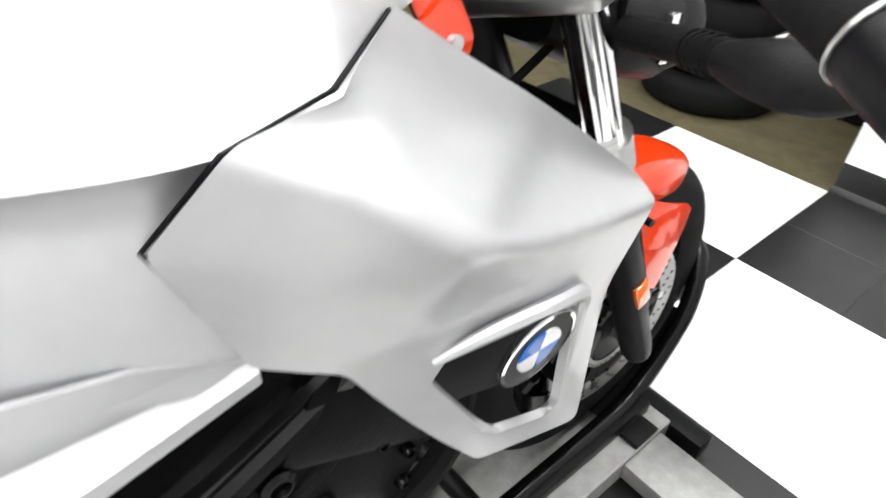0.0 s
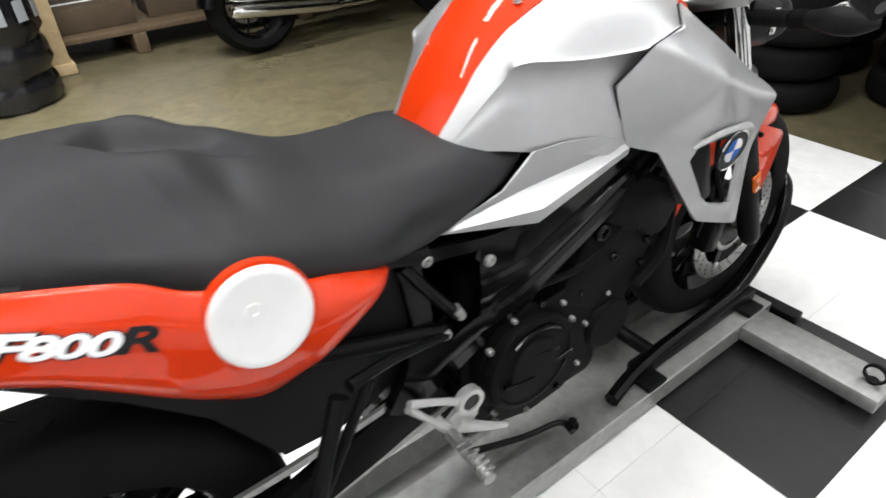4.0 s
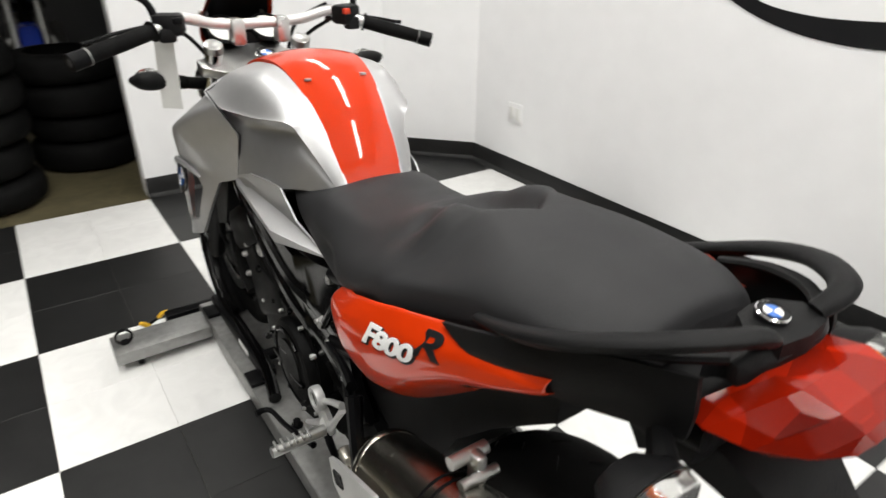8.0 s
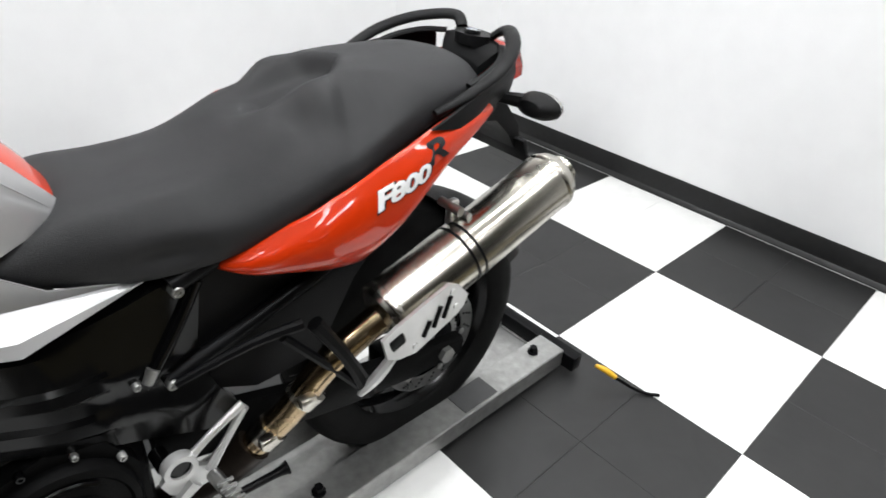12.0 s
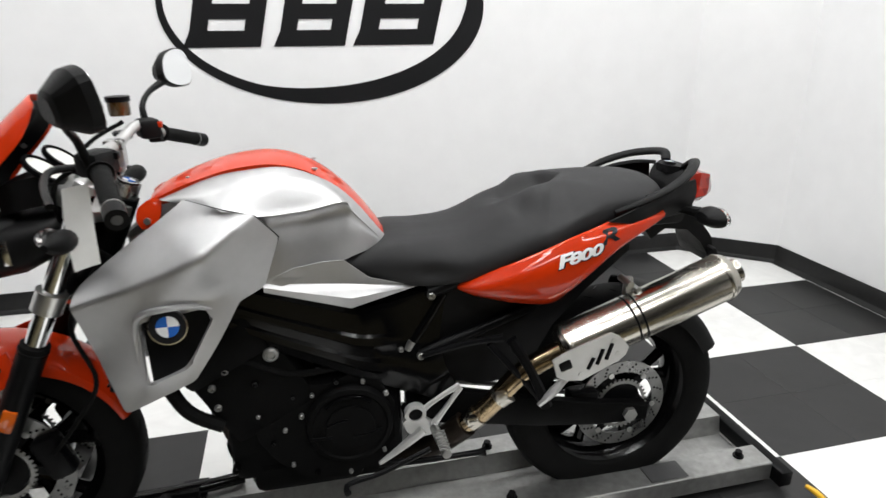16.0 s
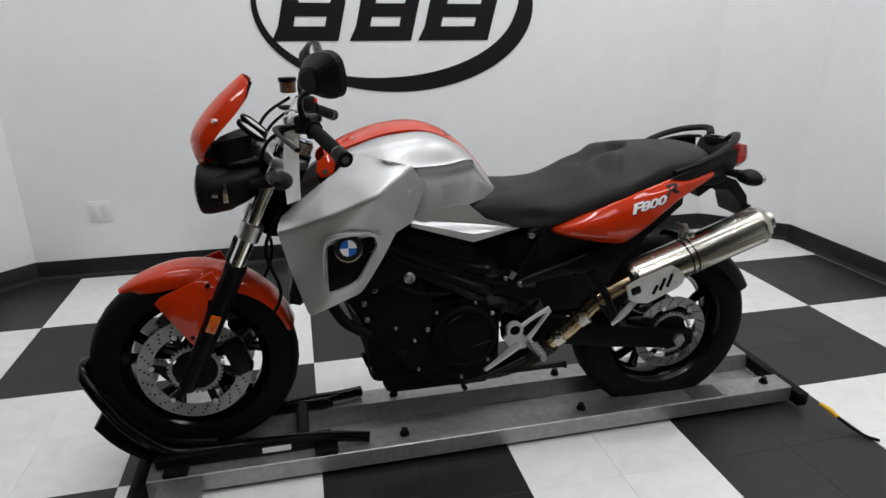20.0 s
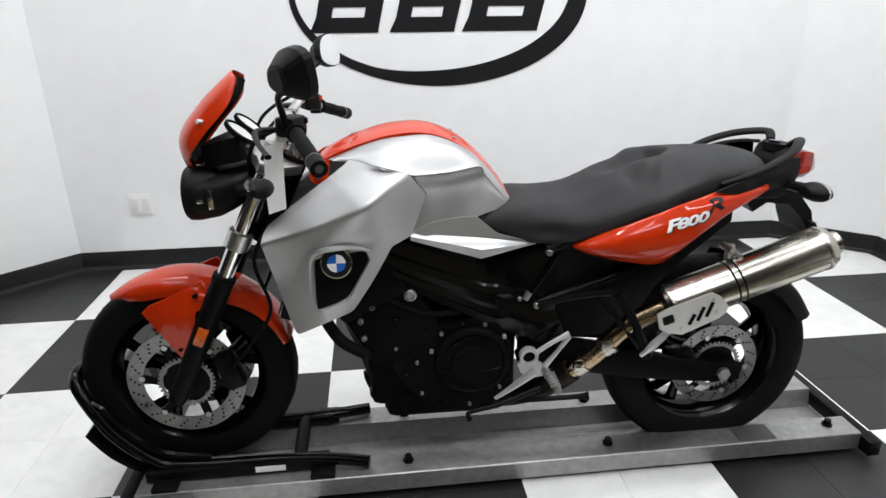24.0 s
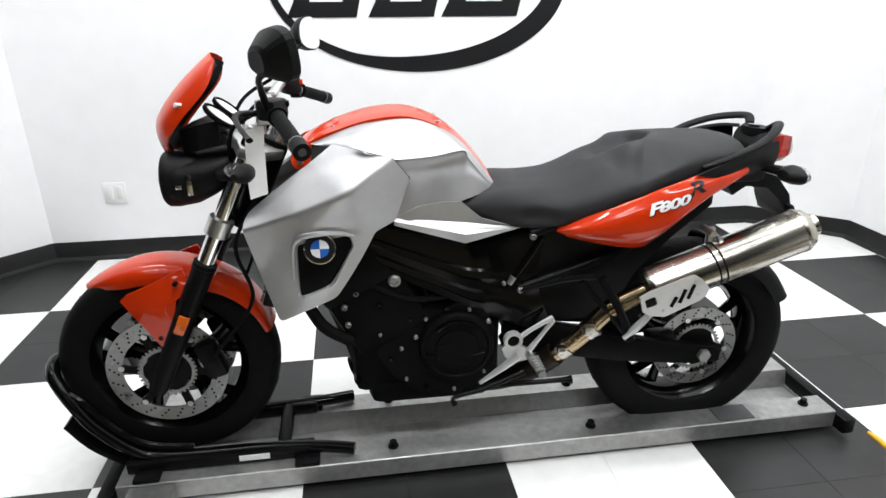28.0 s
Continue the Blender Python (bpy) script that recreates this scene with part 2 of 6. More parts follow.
def box(bm, cx, cy, cz, sx, sy, sz, bev=0.0, m=None, seg=2):
    r = bmesh.ops.create_cube(bm, size=1.0)
    vs = r["verts"]
    for v in vs:
        v.co = Vector((v.co.x * sx, v.co.y * sy, v.co.z * sz))
    if bev:
        es = list({e for v in vs for e in v.link_edges})
        bv = bmesh.ops.bevel(bm, geom=es, offset=bev, segments=seg, affect="EDGES", profile=0.5)
        vs = list({v for f in bv["faces"] for v in f.verts} | {v for v in vs if v.is_valid})
    t = Matrix.Translation((cx, cy, cz))
    if m is not None:
        t = t @ m
    bmesh.ops.transform(bm, matrix=t, verts=vs)
    return vs


def spline(pts, n, closed=False):
    """Points of a Catmull-Rom curve through pts, n per span."""
    p = [Vector(q) for q in pts]
    k = len(p)
    out = []
    spans = k if closed else k - 1
    for i in range(spans):
        if closed:
            a, b, c, d = p[(i - 1) % k], p[i], p[(i + 1) % k], p[(i + 2) % k]
        else:
            a, b, c, d = p[max(i - 1, 0)], p[i], p[i + 1], p[min(i + 2, k - 1)]
        for j in range(n):
            t = j / n
            out.append(0.5 * ((2 * b) + (c - a) * t + (2 * a - 5 * b + 4 * c - d) * t * t + (3 * b - a - 3 * c + d) * t ** 3))
    if not closed:
        out.append(p[-1])
    return out


def tube(bm, pts, r, seg=10, n=6, caps=True, curve=True, flat=1.0):
    """A tube along pts; r is one radius or one per point."""
    rs = r if isinstance(r, (list, tuple)) else [r] * len(pts)
    four = [Vector((*Vector(p), q)) for p, q in zip(pts, rs)]
    line = spline(four, n) if curve and len(pts) > 2 else four
    rings = []
    nrm = None
    for i, q in enumerate(line):
        a, b = line[max(i - 1, 0)], line[min(i + 1, len(line) - 1)]
        d = Vector(b[:3]) - Vector(a[:3])
        d.normalize()
        if nrm is None:
            nrm = d.orthogonal().normalized() if abs(d.z) > 0.9 else d.cross(Vector((0, 0, 1))).normalized()
        nrm = (nrm - d * nrm.dot(d)).normalized()
        up = d.cross(nrm)
        c = Vector(q[:3])
        rings.append([bm.verts.new(c + q[3] * (math.cos(w) * nrm + flat * math.sin(w) * up)) for w in (2 * math.pi * j / seg for j in range(seg))])
    bridge(bm, rings, True, caps)
    return rings


def bridge(bm, rings, closed=True, caps=True):
    for a, b in zip(rings, rings[1:]):
        k = len(a)
        for j in range(k if closed else k - 1):
            q = [a[j], a[(j + 1) % k], b[(j + 1) % k], b[j]]
            if len(set(q)) == 4:
                bm.faces.new(q)
    if caps and closed:
        bm.faces.new(rings[0][::-1])
        bm.faces.new(rings[-1])


def lathe(bm, profile, centre, axis="y", seg=32, close=False, arc=1.0, m=None):
    """Turns (radius, along) pairs round an axis through centre."""
    c = Vector(centre)
    rings = []
    steps = seg if arc >= 1 else seg + 1
    for r, h in profile:
        ring = []
        for j in range(steps):
            w = 2 * math.pi * arc * j / seg
            a, b = r * math.cos(w), r * math.sin(w)
            q = {"y": Vector((a, h, b)), "x": Vector((h, a, b)), "z": Vector((a, b, h))}[axis]
            ring.append(bm.verts.new(c + (m @ q if m is not None else q)))
        rings.append(ring)
    if close:
        rings.append(rings[0])
    bridge(bm, rings, arc >= 1, not close and arc >= 1)
    return rings


def rod(bm, a, b, r, seg=12, r2=None):
    tube(bm, [a, b], [r, r if r2 is None else r2], seg, 1, True, False)


def surf(bm, rows, nu=4, nv=4, smooth_u=True, smooth_v=True):
    """A sheet through a grid of control points, smoothed both ways."""
    rr = [spline(r, nv) if smooth_v else [Vector(q) for q in r] for r in rows]
    cols = list(zip(*rr))
    cc = [spline(c, nu) if smooth_u else [Vector(q) for q in c] for c in cols]
    grid = [[bm.verts.new(cc[j][i]) for j in range(len(cc))] for i in range(len(cc[0]))]
    bridge(bm, grid, False, False)
    return grid


def thicken(bm, t):
    bmesh.ops.remove_doubles(bm, verts=bm.verts, dist=1e-5)
    bmesh.ops.recalc_face_normals(bm, faces=bm.faces)
    bmesh.ops.solidify(bm, geom=bm.faces[:], thickness=t)


def plate(bm, outline, y, t, axis="y", holes=None):
    """A flat plate: an outline in (x, z) set at y and t thick (or in the other planes)."""
    def put(a, b, h):
        return {"y": (a, h, b), "x": (h, a, b), "z": (a, b, h)}[axis]
    lo = [bm.verts.new(put(a, b, y)) for a, b in outline]
    hi = [bm.verts.new(put(a, b, y + t)) for a, b in outline]
    k = len(outline)
    f1, f2 = bm.faces.new(lo[::-1]), bm.faces.new(hi)
    for j in range(k):
        bm.faces.new([lo[j], lo[(j + 1) % k], hi[(j + 1) % k], hi[j]])
    return f1, f2


def soften(bm, w, seg=2, angle=30):
    es = [e for e in bm.edges if len(e.link_faces) == 2 and e.calc_face_angle(0) > radians(angle)]
    if es:
        bmesh.ops.bevel(bm, geom=es, offset=w, segments=seg, affect="EDGES", profile=0.5, clamp_overlap=True)


def shell(bm, grid, off):
    """Gives a grid sheet a back, moved by off, and closed borders."""
    o = Vector(off)
    back = [[bm.verts.new(v.co + o) for v in r] for r in grid]
    bridge(bm, [r[::-1] for r in back], False, False)
    n, k = len(grid), len(grid[0])
    rim = [(0, j) for j in range(k)] + [(i, k - 1) for i in range(1, n)] + [(n - 1, j) for j in range(k - 2, -1, -1)] + [(i, 0) for i in range(n - 2, 0, -1)]
    for (p, q), (r, s) in zip(rim, rim[1:] + rim[:1]):
        bm.faces.new([grid[p][q], grid[r][s], back[r][s], back[p][q]])


def flip_y(bm):
    for v in bm.verts:
        v.co.y = -v.co.y


def B():
    return bmesh.new()


# ---------- the bay and the hall round it ----------
X_REAR, X_FRONT, Y_LOGO, Y_MAT = -3.09, 1.865, -1.865, 1.22
Z_CEIL = 3.3
X_HALL, Y_HALL = 7.0, 10.0


def wall_slab(name, a, b, t, h, label, material=None, z0=0.0):
    """A wall with its face on the line a-b and its thickness t to the right of it."""
    a, b = Vector((*a, 0)), Vector((*b, 0))
    d = (b - a).normalized()
    n = Vector((d.y, -d.x, 0)) * t
    bm = B()
    lo = [bm.verts.new(p + Vector((0, 0, z0))) for p in (a, b, b + n, a + n)]
    hi = [bm.verts.new(p + Vector((0, 0, h))) for p in (a, b, b + n, a + n)]
    bm.faces.new(lo[::-1])
    bm.faces.new(hi)
    for j in range(4):
        bm.faces.new([lo[j], lo[(j + 1) % 4], hi[(j + 1) % 4], hi[j]])
    ob = part(name, bm, material or WALL, None, "", 0)
    return tagged(ob, label, "wall", kind="structure")


# corners of the white bay, seen from above
C1, C2 = (X_REAR, -1.50), (-2.66, Y_LOGO)
C3, C4 = (1.44, Y_LOGO), (X_FRONT, -1.46)
wall_slab("wall_rear", (X_REAR, 3.2), C1, 0.12, Z_CEIL, "plain white painted wall behind the motorcycle")
wall_slab("wall_corner_rear", C1, C2, 0.10, Z_CEIL, "narrow white wall cutting off the corner")
wall_slab("wall_logo", C2, C3, 0.12, Z_CEIL, "white painted wall with a black oval emblem")
wall_slab("wall_corner_front", C3, C4, 0.10, Z_CEIL, "narrow white wall cutting off the corner")
wall_slab("wall_front", C4, (X_FRONT, 0.0), 0.11, Z_CEIL, "white partition wall ending beside the tyre stack")
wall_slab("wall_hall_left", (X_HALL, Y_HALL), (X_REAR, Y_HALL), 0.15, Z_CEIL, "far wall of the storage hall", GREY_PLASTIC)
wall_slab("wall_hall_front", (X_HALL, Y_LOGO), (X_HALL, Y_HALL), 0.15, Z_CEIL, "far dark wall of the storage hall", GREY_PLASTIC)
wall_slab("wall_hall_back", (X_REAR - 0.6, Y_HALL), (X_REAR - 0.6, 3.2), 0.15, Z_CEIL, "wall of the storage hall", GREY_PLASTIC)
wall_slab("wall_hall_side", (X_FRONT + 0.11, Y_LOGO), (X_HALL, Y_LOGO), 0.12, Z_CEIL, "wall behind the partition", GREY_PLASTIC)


def baseboard(a, b, side=1.0):
    """A rubber cove base: a flat strip with a small foot."""
    a, b = Vector((*a, 0)), Vector((*b, 0))
    d = (b - a).normalized()
    n = Vector((-d.y, d.x, 0)) * side
    bm = B()
    prof = [(0.0, 0.0), (0.036, 0.0), (0.024, 0.004), (0.009, 0.016), (0.006, 0.03), (0.006, 0.096), (0.003, 0.102), (0.0, 0.102)]
    rings = [[bm.verts.new(p + n * o + Vector((0, 0, z + 0.001))) for o, z in prof] for p in (a, b)]
    bridge(bm, rings, True, True)
    ob = part("baseboard", bm, BASE, None, "", 30)
    return tagged(ob, "black rubber cove base along the white wall", "baseboard", kind="structure")


E_ = 0.002
for p, q in (((X_REAR + E_, 3.2), (C1[0] + E_, C1[1])), ((C1[0] + E_, C1[1]), (C2[0], C2[1] + E_)), ((C2[0], C2[1] + E_), (C3[0], C3[1] + E_)),
             ((C3[0], C3[1] + E_), (C4[0] - E_, C4[1])), ((C4[0] - E_, C4[1]), (X_FRONT - E_, 0.0))):
    baseboard(p, q)

bm = B()
box(bm, (X_REAR + X_HALL) / 2, (Y_LOGO + Y_HALL) / 2, -0.06, X_HALL - X_REAR + 2.0, Y_HALL - Y_LOGO + 1.0, 0.114)
floor = tagged(part("floor", bm, CONCRETE, None, "", 0), "stained olive-brown concrete floor of the hall", "floor", kind="structure")
bm = B()
box(bm, (X_REAR + X_HALL) / 2, (Y_LOGO + Y_HALL) / 2, Z_CEIL + 0.05, X_HALL - X_REAR + 2.0, Y_HALL - Y_LOGO + 1.0, 0.1)
tagged(part("ceiling", bm, CEIL, None, "", 0), "pale ceiling of the hall", "ceiling", kind="structure")

# oval emblem and block mark on the wall: raised vinyl
OX, OZ = -0.60, 1.42
emblem = thing("wall_emblem", "black oval swoosh and block mark on the white wall", "sign", OX, Y_LOGO + 0.002, OZ)
bm = B()
ro, ri = [], []
for j in range(97):
    w = radians(166 + 250 * j / 96)
    k = j / 96
    thick = 0.022 + 0.050 * min(1.0, k / 0.40) + 0.045 * math.sin(math.pi * min(1.0, max(0.0, (k - 0.30) / 0.60))) - 0.055 * max(0.0, (k - 0.75) / 0.25)
    ro.append((-0.775 * math.cos(w), 0.455 * math.sin(w)))
    ri.append((-(0.775 - thick) * math.cos(w), (0.455 - thick * 0.85) * math.sin(w)))
rings = [[bm.verts.new((a, h, b)) for (a, b), h in ((o, 0), (o, 0.002), (i, 0.002), (i, 0))] for o, i in zip(ro, ri)]
bridge(bm, rings, True, True)
part("oval", bm, BLACK_DECAL, emblem, "", 0)
for cx, w_ in ((0.665, 0.33), (0.255, 0.32), (-0.125, 0.385)):
    h_ = 0.31
    bm = B()
    for (x0, x1, z0, z1) in ((0, 1, 0, 0.24), (0, 1, 0.40, 0.62), (0, 1, 0.78, 1), (0, 0.24, 0.24, 0.40), (0.74, 1, 0.24, 0.40), (0, 0.26, 0.62, 0.78), (0.76, 1, 0.62, 0.78)):
        q = [(x0, z0), (x1, z0), (x1, z1), (x0, z1)]
        plate(bm, [(cx - x * w_ - z * 0.075 + (0.02 if (x, z) in ((0, 0),) else 0), z * h_ - 0.178) for x, z in q], 0.0, 0.002)
    part("block", bm, BLACK_DECAL, emblem, "", 0)

# wall outlet
outlet = thing("wall_outlet", "white twin socket outlet on the white wall", "outlet", 1.07, Y_LOGO, 0.37)
bm = B()
box(bm, 0, 0.004, 0, 0.115, 0.008, 0.115, 0.003)
part("cover_plate", bm, WHITE_DECAL, outlet)
for dx in (-0.025, 0.025):
    bm = B()
    box(bm, dx, 0.009, 0.0, 0.032, 0.006, 0.07, 0.002)
    part("socket", bm, DASH, outlet)

# ceiling light strips
GLOW = emitter("tube_glow", (0.985, 0.99, 1.0), 7.0)
for fy, watts in ((-0.95, 27), (0.45, 32), (1.65, 14)):
    for fx in (-2.1, -0.45, 1.2):
        fix = thing("ceiling_light", "white twin-tube fluorescent ceiling light", "ceiling light", fx, fy, Z_CEIL - 0.08, group="ceiling lights")
        bm = B()
        box(bm, 0, 0, 0.045, 1.25, 0.24, 0.06, 0.008)
        part("housing", bm, CEIL, fix)
        for dy in (-0.06, 0.06):
            bm = B()
            rod(bm, (-0.59, dy, 0.0), (0.59, dy, 0.0), 0.016, 10)
            part("tube", bm, GLOW, fix)
        lamp_area("ceiling_lamp", fx, fy, Z_CEIL - 0.11, 1.2, 0.16, watts * (0.62 if fx > 1 else 1.12) if fy < 1 or fx < 1 else 1.5)
# unseen lamps, added: the far one for floor sheen, the near one brightens the concrete
lamp_area("unseen_hall_lamp", 0.6, 9.0, Z_CEIL - 0.1, 2.4, 0.6, 35)
lamp_area("unseen_hall_lamp", -0.8, 2.5, Z_CEIL - 0.1, 1.2, 0.2, 78).data.spread = radians(95)

# ---------- wheel dolly and front-wheel cradle ----------
dolly = thing("wheel_dolly", "long dull aluminium motorcycle dolly with black bolts on the chequered floor", "dolly", 0, Y0, 0)
XD0, XD1 = -1.70, 0.50
for s in (1, -1):
    bm = B()
    prof = [(0.066, 0.016), (0.080, 0.078), (0.165, 0.078), (0.168, 0.075), (0.168, 0.020), (0.164, 0.020), (0.162, 0.072), (0.084, 0.072), (0.070, 0.012)]
    rings = [[bm.verts.new((x, s * y, z)) for y, z in prof] for x in (XD0, XD1)]
    bridge(bm, rings)
    part("rail", bm, ALU_DULL, dolly)
bm = B()
box(bm, (XD0 + XD1) / 2, 0, 0.012, XD1 - XD0, 0.135, 0.006)
part("trough", bm, ALU_DULL, dolly)
bolt_xs = (-1.62, -0.888, -0.27, 0.43)
for s in (1, -1):
    for x in bolt_xs:
        bm = B()
        rod(bm, (x, s * 0.116, 0.078), (x, s * 0.116, 0.083), 0.016, 12)
        rod(bm, (x, s * 0.116, 0.083), (x, s * 0.116, 0.098), 0.011, 6)
        part("bolt", bm, BLACK_SATIN, dolly)
for x, w, y0, y1 in ((0.405, 0.12, -0.52, -0.169), (0.405, 0.12, 0.169, 0.47)):
    bm = B()
    box(bm, x, (y0 + y1) / 2, 0.052, w, abs(y1 - y0), 0.042, 0.003)
    part("cross_bar", bm, ALU_DULL, dolly)
bm = B()
box(bm, XD0 - 0.02, 0, 0.045, 0.04, 0.42, 0.05, 0.004)
part("end_bar", bm, BLACK_SATIN, dolly)
bm = B()
box(bm, XD1 + 0.025, 0.02, 0.040, 0.045, 0.52, 0.05, 0.004)
part("end_bar", bm, BLACK_SATIN, dolly)
for y in (-0.48, 0.43):
    bm = B()
    lathe(bm, [(0.022, -0.006), (0.028, -0.004), (0.028, 0.004), (0.022, 0.006)], (0.405, y, 0.098), "x", 18, True)
    rod(bm, (0.405, y, 0.070), (0.405, y, 0.08), 0.014, 10)
    part("tie_ring", bm, BLACK_SATIN, dolly)
for x, y in ((0.37, 0.40), (0.37, -0.45), (-1.66, 0.13), (-1.66, -0.13)):
    bm = B()
    lathe(bm, [(0.006, -0.010), (0.022, -0.009), (0.024, 0.0), (0.022, 0.009), (0.006, 0.010)], (x, y, 0.025), "y", 16)
    part("caster", bm, RUBBER, dolly)
# label plate
bm = B()
box(bm, -1.36, 0.124, 0.0795, 0.12, 0.07, 0.002)
part("sticker", bm, GREY_PLASTIC, dolly, "worn grey sticker")

cradle = thing("wheel_cradle", "black tubular steel cradle holding the front wheel", "wheel chock", 0, Y0, 0)
half = [(-0.156, 0.133, 0.100), (-0.05, 0.112, 0.104), (0.10, 0.100, 0.106), (0.36, 0.096, 0.108), (0.455, 0.095, 0.135), (0.545, 0.092, 0.225), (0.590, 0.085, 0.300), (0.632, 0.058, 0.365), (0.648, 0.020, 0.388)]
bm = B()
tube(bm, half + [(x, -y, z) for x, y, z in half[::-1]], 0.0185, 10, 5)
part("loop", bm, BLACK_GLOSS, cradle)
bm = B()
tube(bm, [(0.60, 0.078, 0.33), (0.565, 0.082, 0.30), (0.50, 0.085, 0.21), (0.42, 0.088, 0.150), (0.30, 0.088, 0.130)], 0.012, 8, 4)
part("inner_tube", bm, BLACK_GLOSS, cradle)
for s in (1, -1):
    bm = B()
    box(bm, 0.22, s * 0.104, 0.098, 0.52, 0.045, 0.036, 0.006)
    part("side_plate", bm, BLACK_SATIN, cradle)
    for x in (-0.02, 0.42):
        bm = B()
        box(bm, x, s * 0.13, 0.085, 0.07, 0.075, 0.014, 0.003)
        part("foot", bm, BLACK_SATIN, cradle)
bm = B()
cup = surf(bm, [[(0.335 + 0.315 * math.cos(w), y, 0.372 + 0.315 * math.sin(w)) for y in (-0.085, -0.05, 0.0, 0.05, 0.085)] for w in (radians(q) for q in (-78, -60, -42, -25))], 3, 2)
shell(bm, cup, (0.012, 0, -0.010))
part("cup", bm, BLACK_SATIN, cradle, "curved black plate under the front tyre")
bm = B()
box(bm, 0.13, 0.1275, 0.10, 0.085, 0.002, 0.018, 0.0)
part("sticker", bm, PAPER, cradle, "small white sticker")
bm = B()
tube(bm, [(0.05, -0.11, 0.10), (0.05, 0.11, 0.10)], 0.02, 10, 1, True, False)
part("cross_tube", bm, BLACK_SATIN, cradle)

# hooked straps by the dolly ends
for x, y, dx, dy in ((-1.74, 0.19, -0.06, 0.11), (0.55, 0.20, 0.03, 0.06), (0.52, 0.30, 0.0, -0.06)):
    strap = thing("hook_strap", "yellow and black rubber hook strap lying beside the dolly", "strap", x, y, 0.0, group="hook straps")
    bm = B()
    tube(bm, [(0, 0, 0.06), (dx * 0.25, dy * 0.25, 0.052), (dx * 0.5, dy * 0.5, 0.036)], [0.006, 0.009, 0.008], 8, 4)
    part("grip", bm, YELLOW, strap)
    bm = B()
    tube(bm, [(dx * 0.5, dy * 0.5, 0.036), (dx * 0.9, dy * 0.9, 0.016), (dx * 1.3, dy * 1.25, 0.006), (dx * 1.7, dy * 1.5, 0.006)], 0.005, 8, 4)
    part("cord", bm, BLACK_SATIN, strap)

# ---------- the motorcycle ----------
bike = thing("motorcycle", "red and silver naked motorcycle standing on the aluminium dolly", "motorcycle", -0.1, Y0, 0, -0.8)
bike.matrix_world = pose(-0.1, Y0, 0, 0, 0, -0.8) @ Matrix.Translation((0.1, 0, 0))
FA, FZ = 0.338, 0.372      # front axle
RA, RZ = -1.205, 0.330     # rear axle


def roundel(parent, c, r, m, name="emblem"):
    """A round badge: dark ring, chrome rim, blue and white quarters."""
    bm = B()
    lathe(bm, [(0.0, -0.002), (r, -0.002), (r * 1.02, 0.001), (r * 0.97, 0.003), (0.0, 0.0032)], c, "z", 32, m=m)
    e = part(name, bm, BLACK_DECAL, parent, "round black badge with blue and white quarters")
    bm = B()
    lathe(bm, [(r * 0.95, 0.0025), (r * 1.03, 0.0025), (r * 1.04, 0.004), (r * 0.95, 0.0045)], c, "z", 32, True, m=m)
    part("rim", bm, CHROME, e)
    for k in range(4):
        bm = B()
        vs = [Vector((0, 0, 0))] + [Vector((math.cos(w), math.sin(w), 0)) * r * 0.6 for w in (math.pi / 2 * (k + j / 6) for j in range(7))]
        lo = [bm.verts.new(Vector(c) + m @ (v + Vector((0, 0, 0.0034)))) for v in vs]
        hi = [bm.verts.new(Vector(c) + m @ (v + Vector((0, 0, 0.0046)))) for v in vs]
        bm.faces.new(lo[::-1])
        bm.faces.new(hi)
        for j in range(len(vs)):
            bm.faces.new([lo[j], lo[(j + 1) % 8], hi[(j + 1) % 8], hi[j]])
        part("quarter", bm, BLUE if k % 2 else WHITE_ENAMEL, e)
    return e


def tyre(parent, x, z, r, w, rim):
    bm = B()
    prof = []
    for j in range(15):
        w_ = math.pi * j / 14
        cc, ss = math.cos(w_), math.sin(w_)
        rr = rim + (r - rim) * (abs(ss) ** 0.62)
        yy = w * (1 if cc > 0 else -1) * (abs(cc) ** 0.75) * (0.80 + 0.20 * ss)
        prof.append((rr, yy))
    prof += [(rim - 0.008, -w * 0.72), (rim - 0.008, w * 0.72)]
    lathe(bm, prof, (x, 0, z), "y", 64, True)
    t = part("tyre", bm, RUBBER, parent, "", 50)
    # tread grooves as raised rubber edges
    bm = B()
    for k in range(26):
        for s in (1, -1):
            a0 = 2 * math.pi * k / 26 + (0.06 if s > 0 else -0.06)
            pts = []
            for q in range(5):
                f = q / 4
                yy = s * w * (0.12 + 0.62 * f)
                rr = rim + (r - rim) * (max(0.02, 1 - (abs(yy) / w) ** 2.4) ** 0.5) + 0.0004
                a = a0 + 0.16 * f
                pts.append(((rr * math.cos(a) + x), yy, rr * math.sin(a) + z))
            tube(bm, pts, 0.0016, 4, 2, True)
    tagged(part("tread", bm, BLACK_SATIN, t, "", 0), "tread pattern", kind="stuff")
    return t


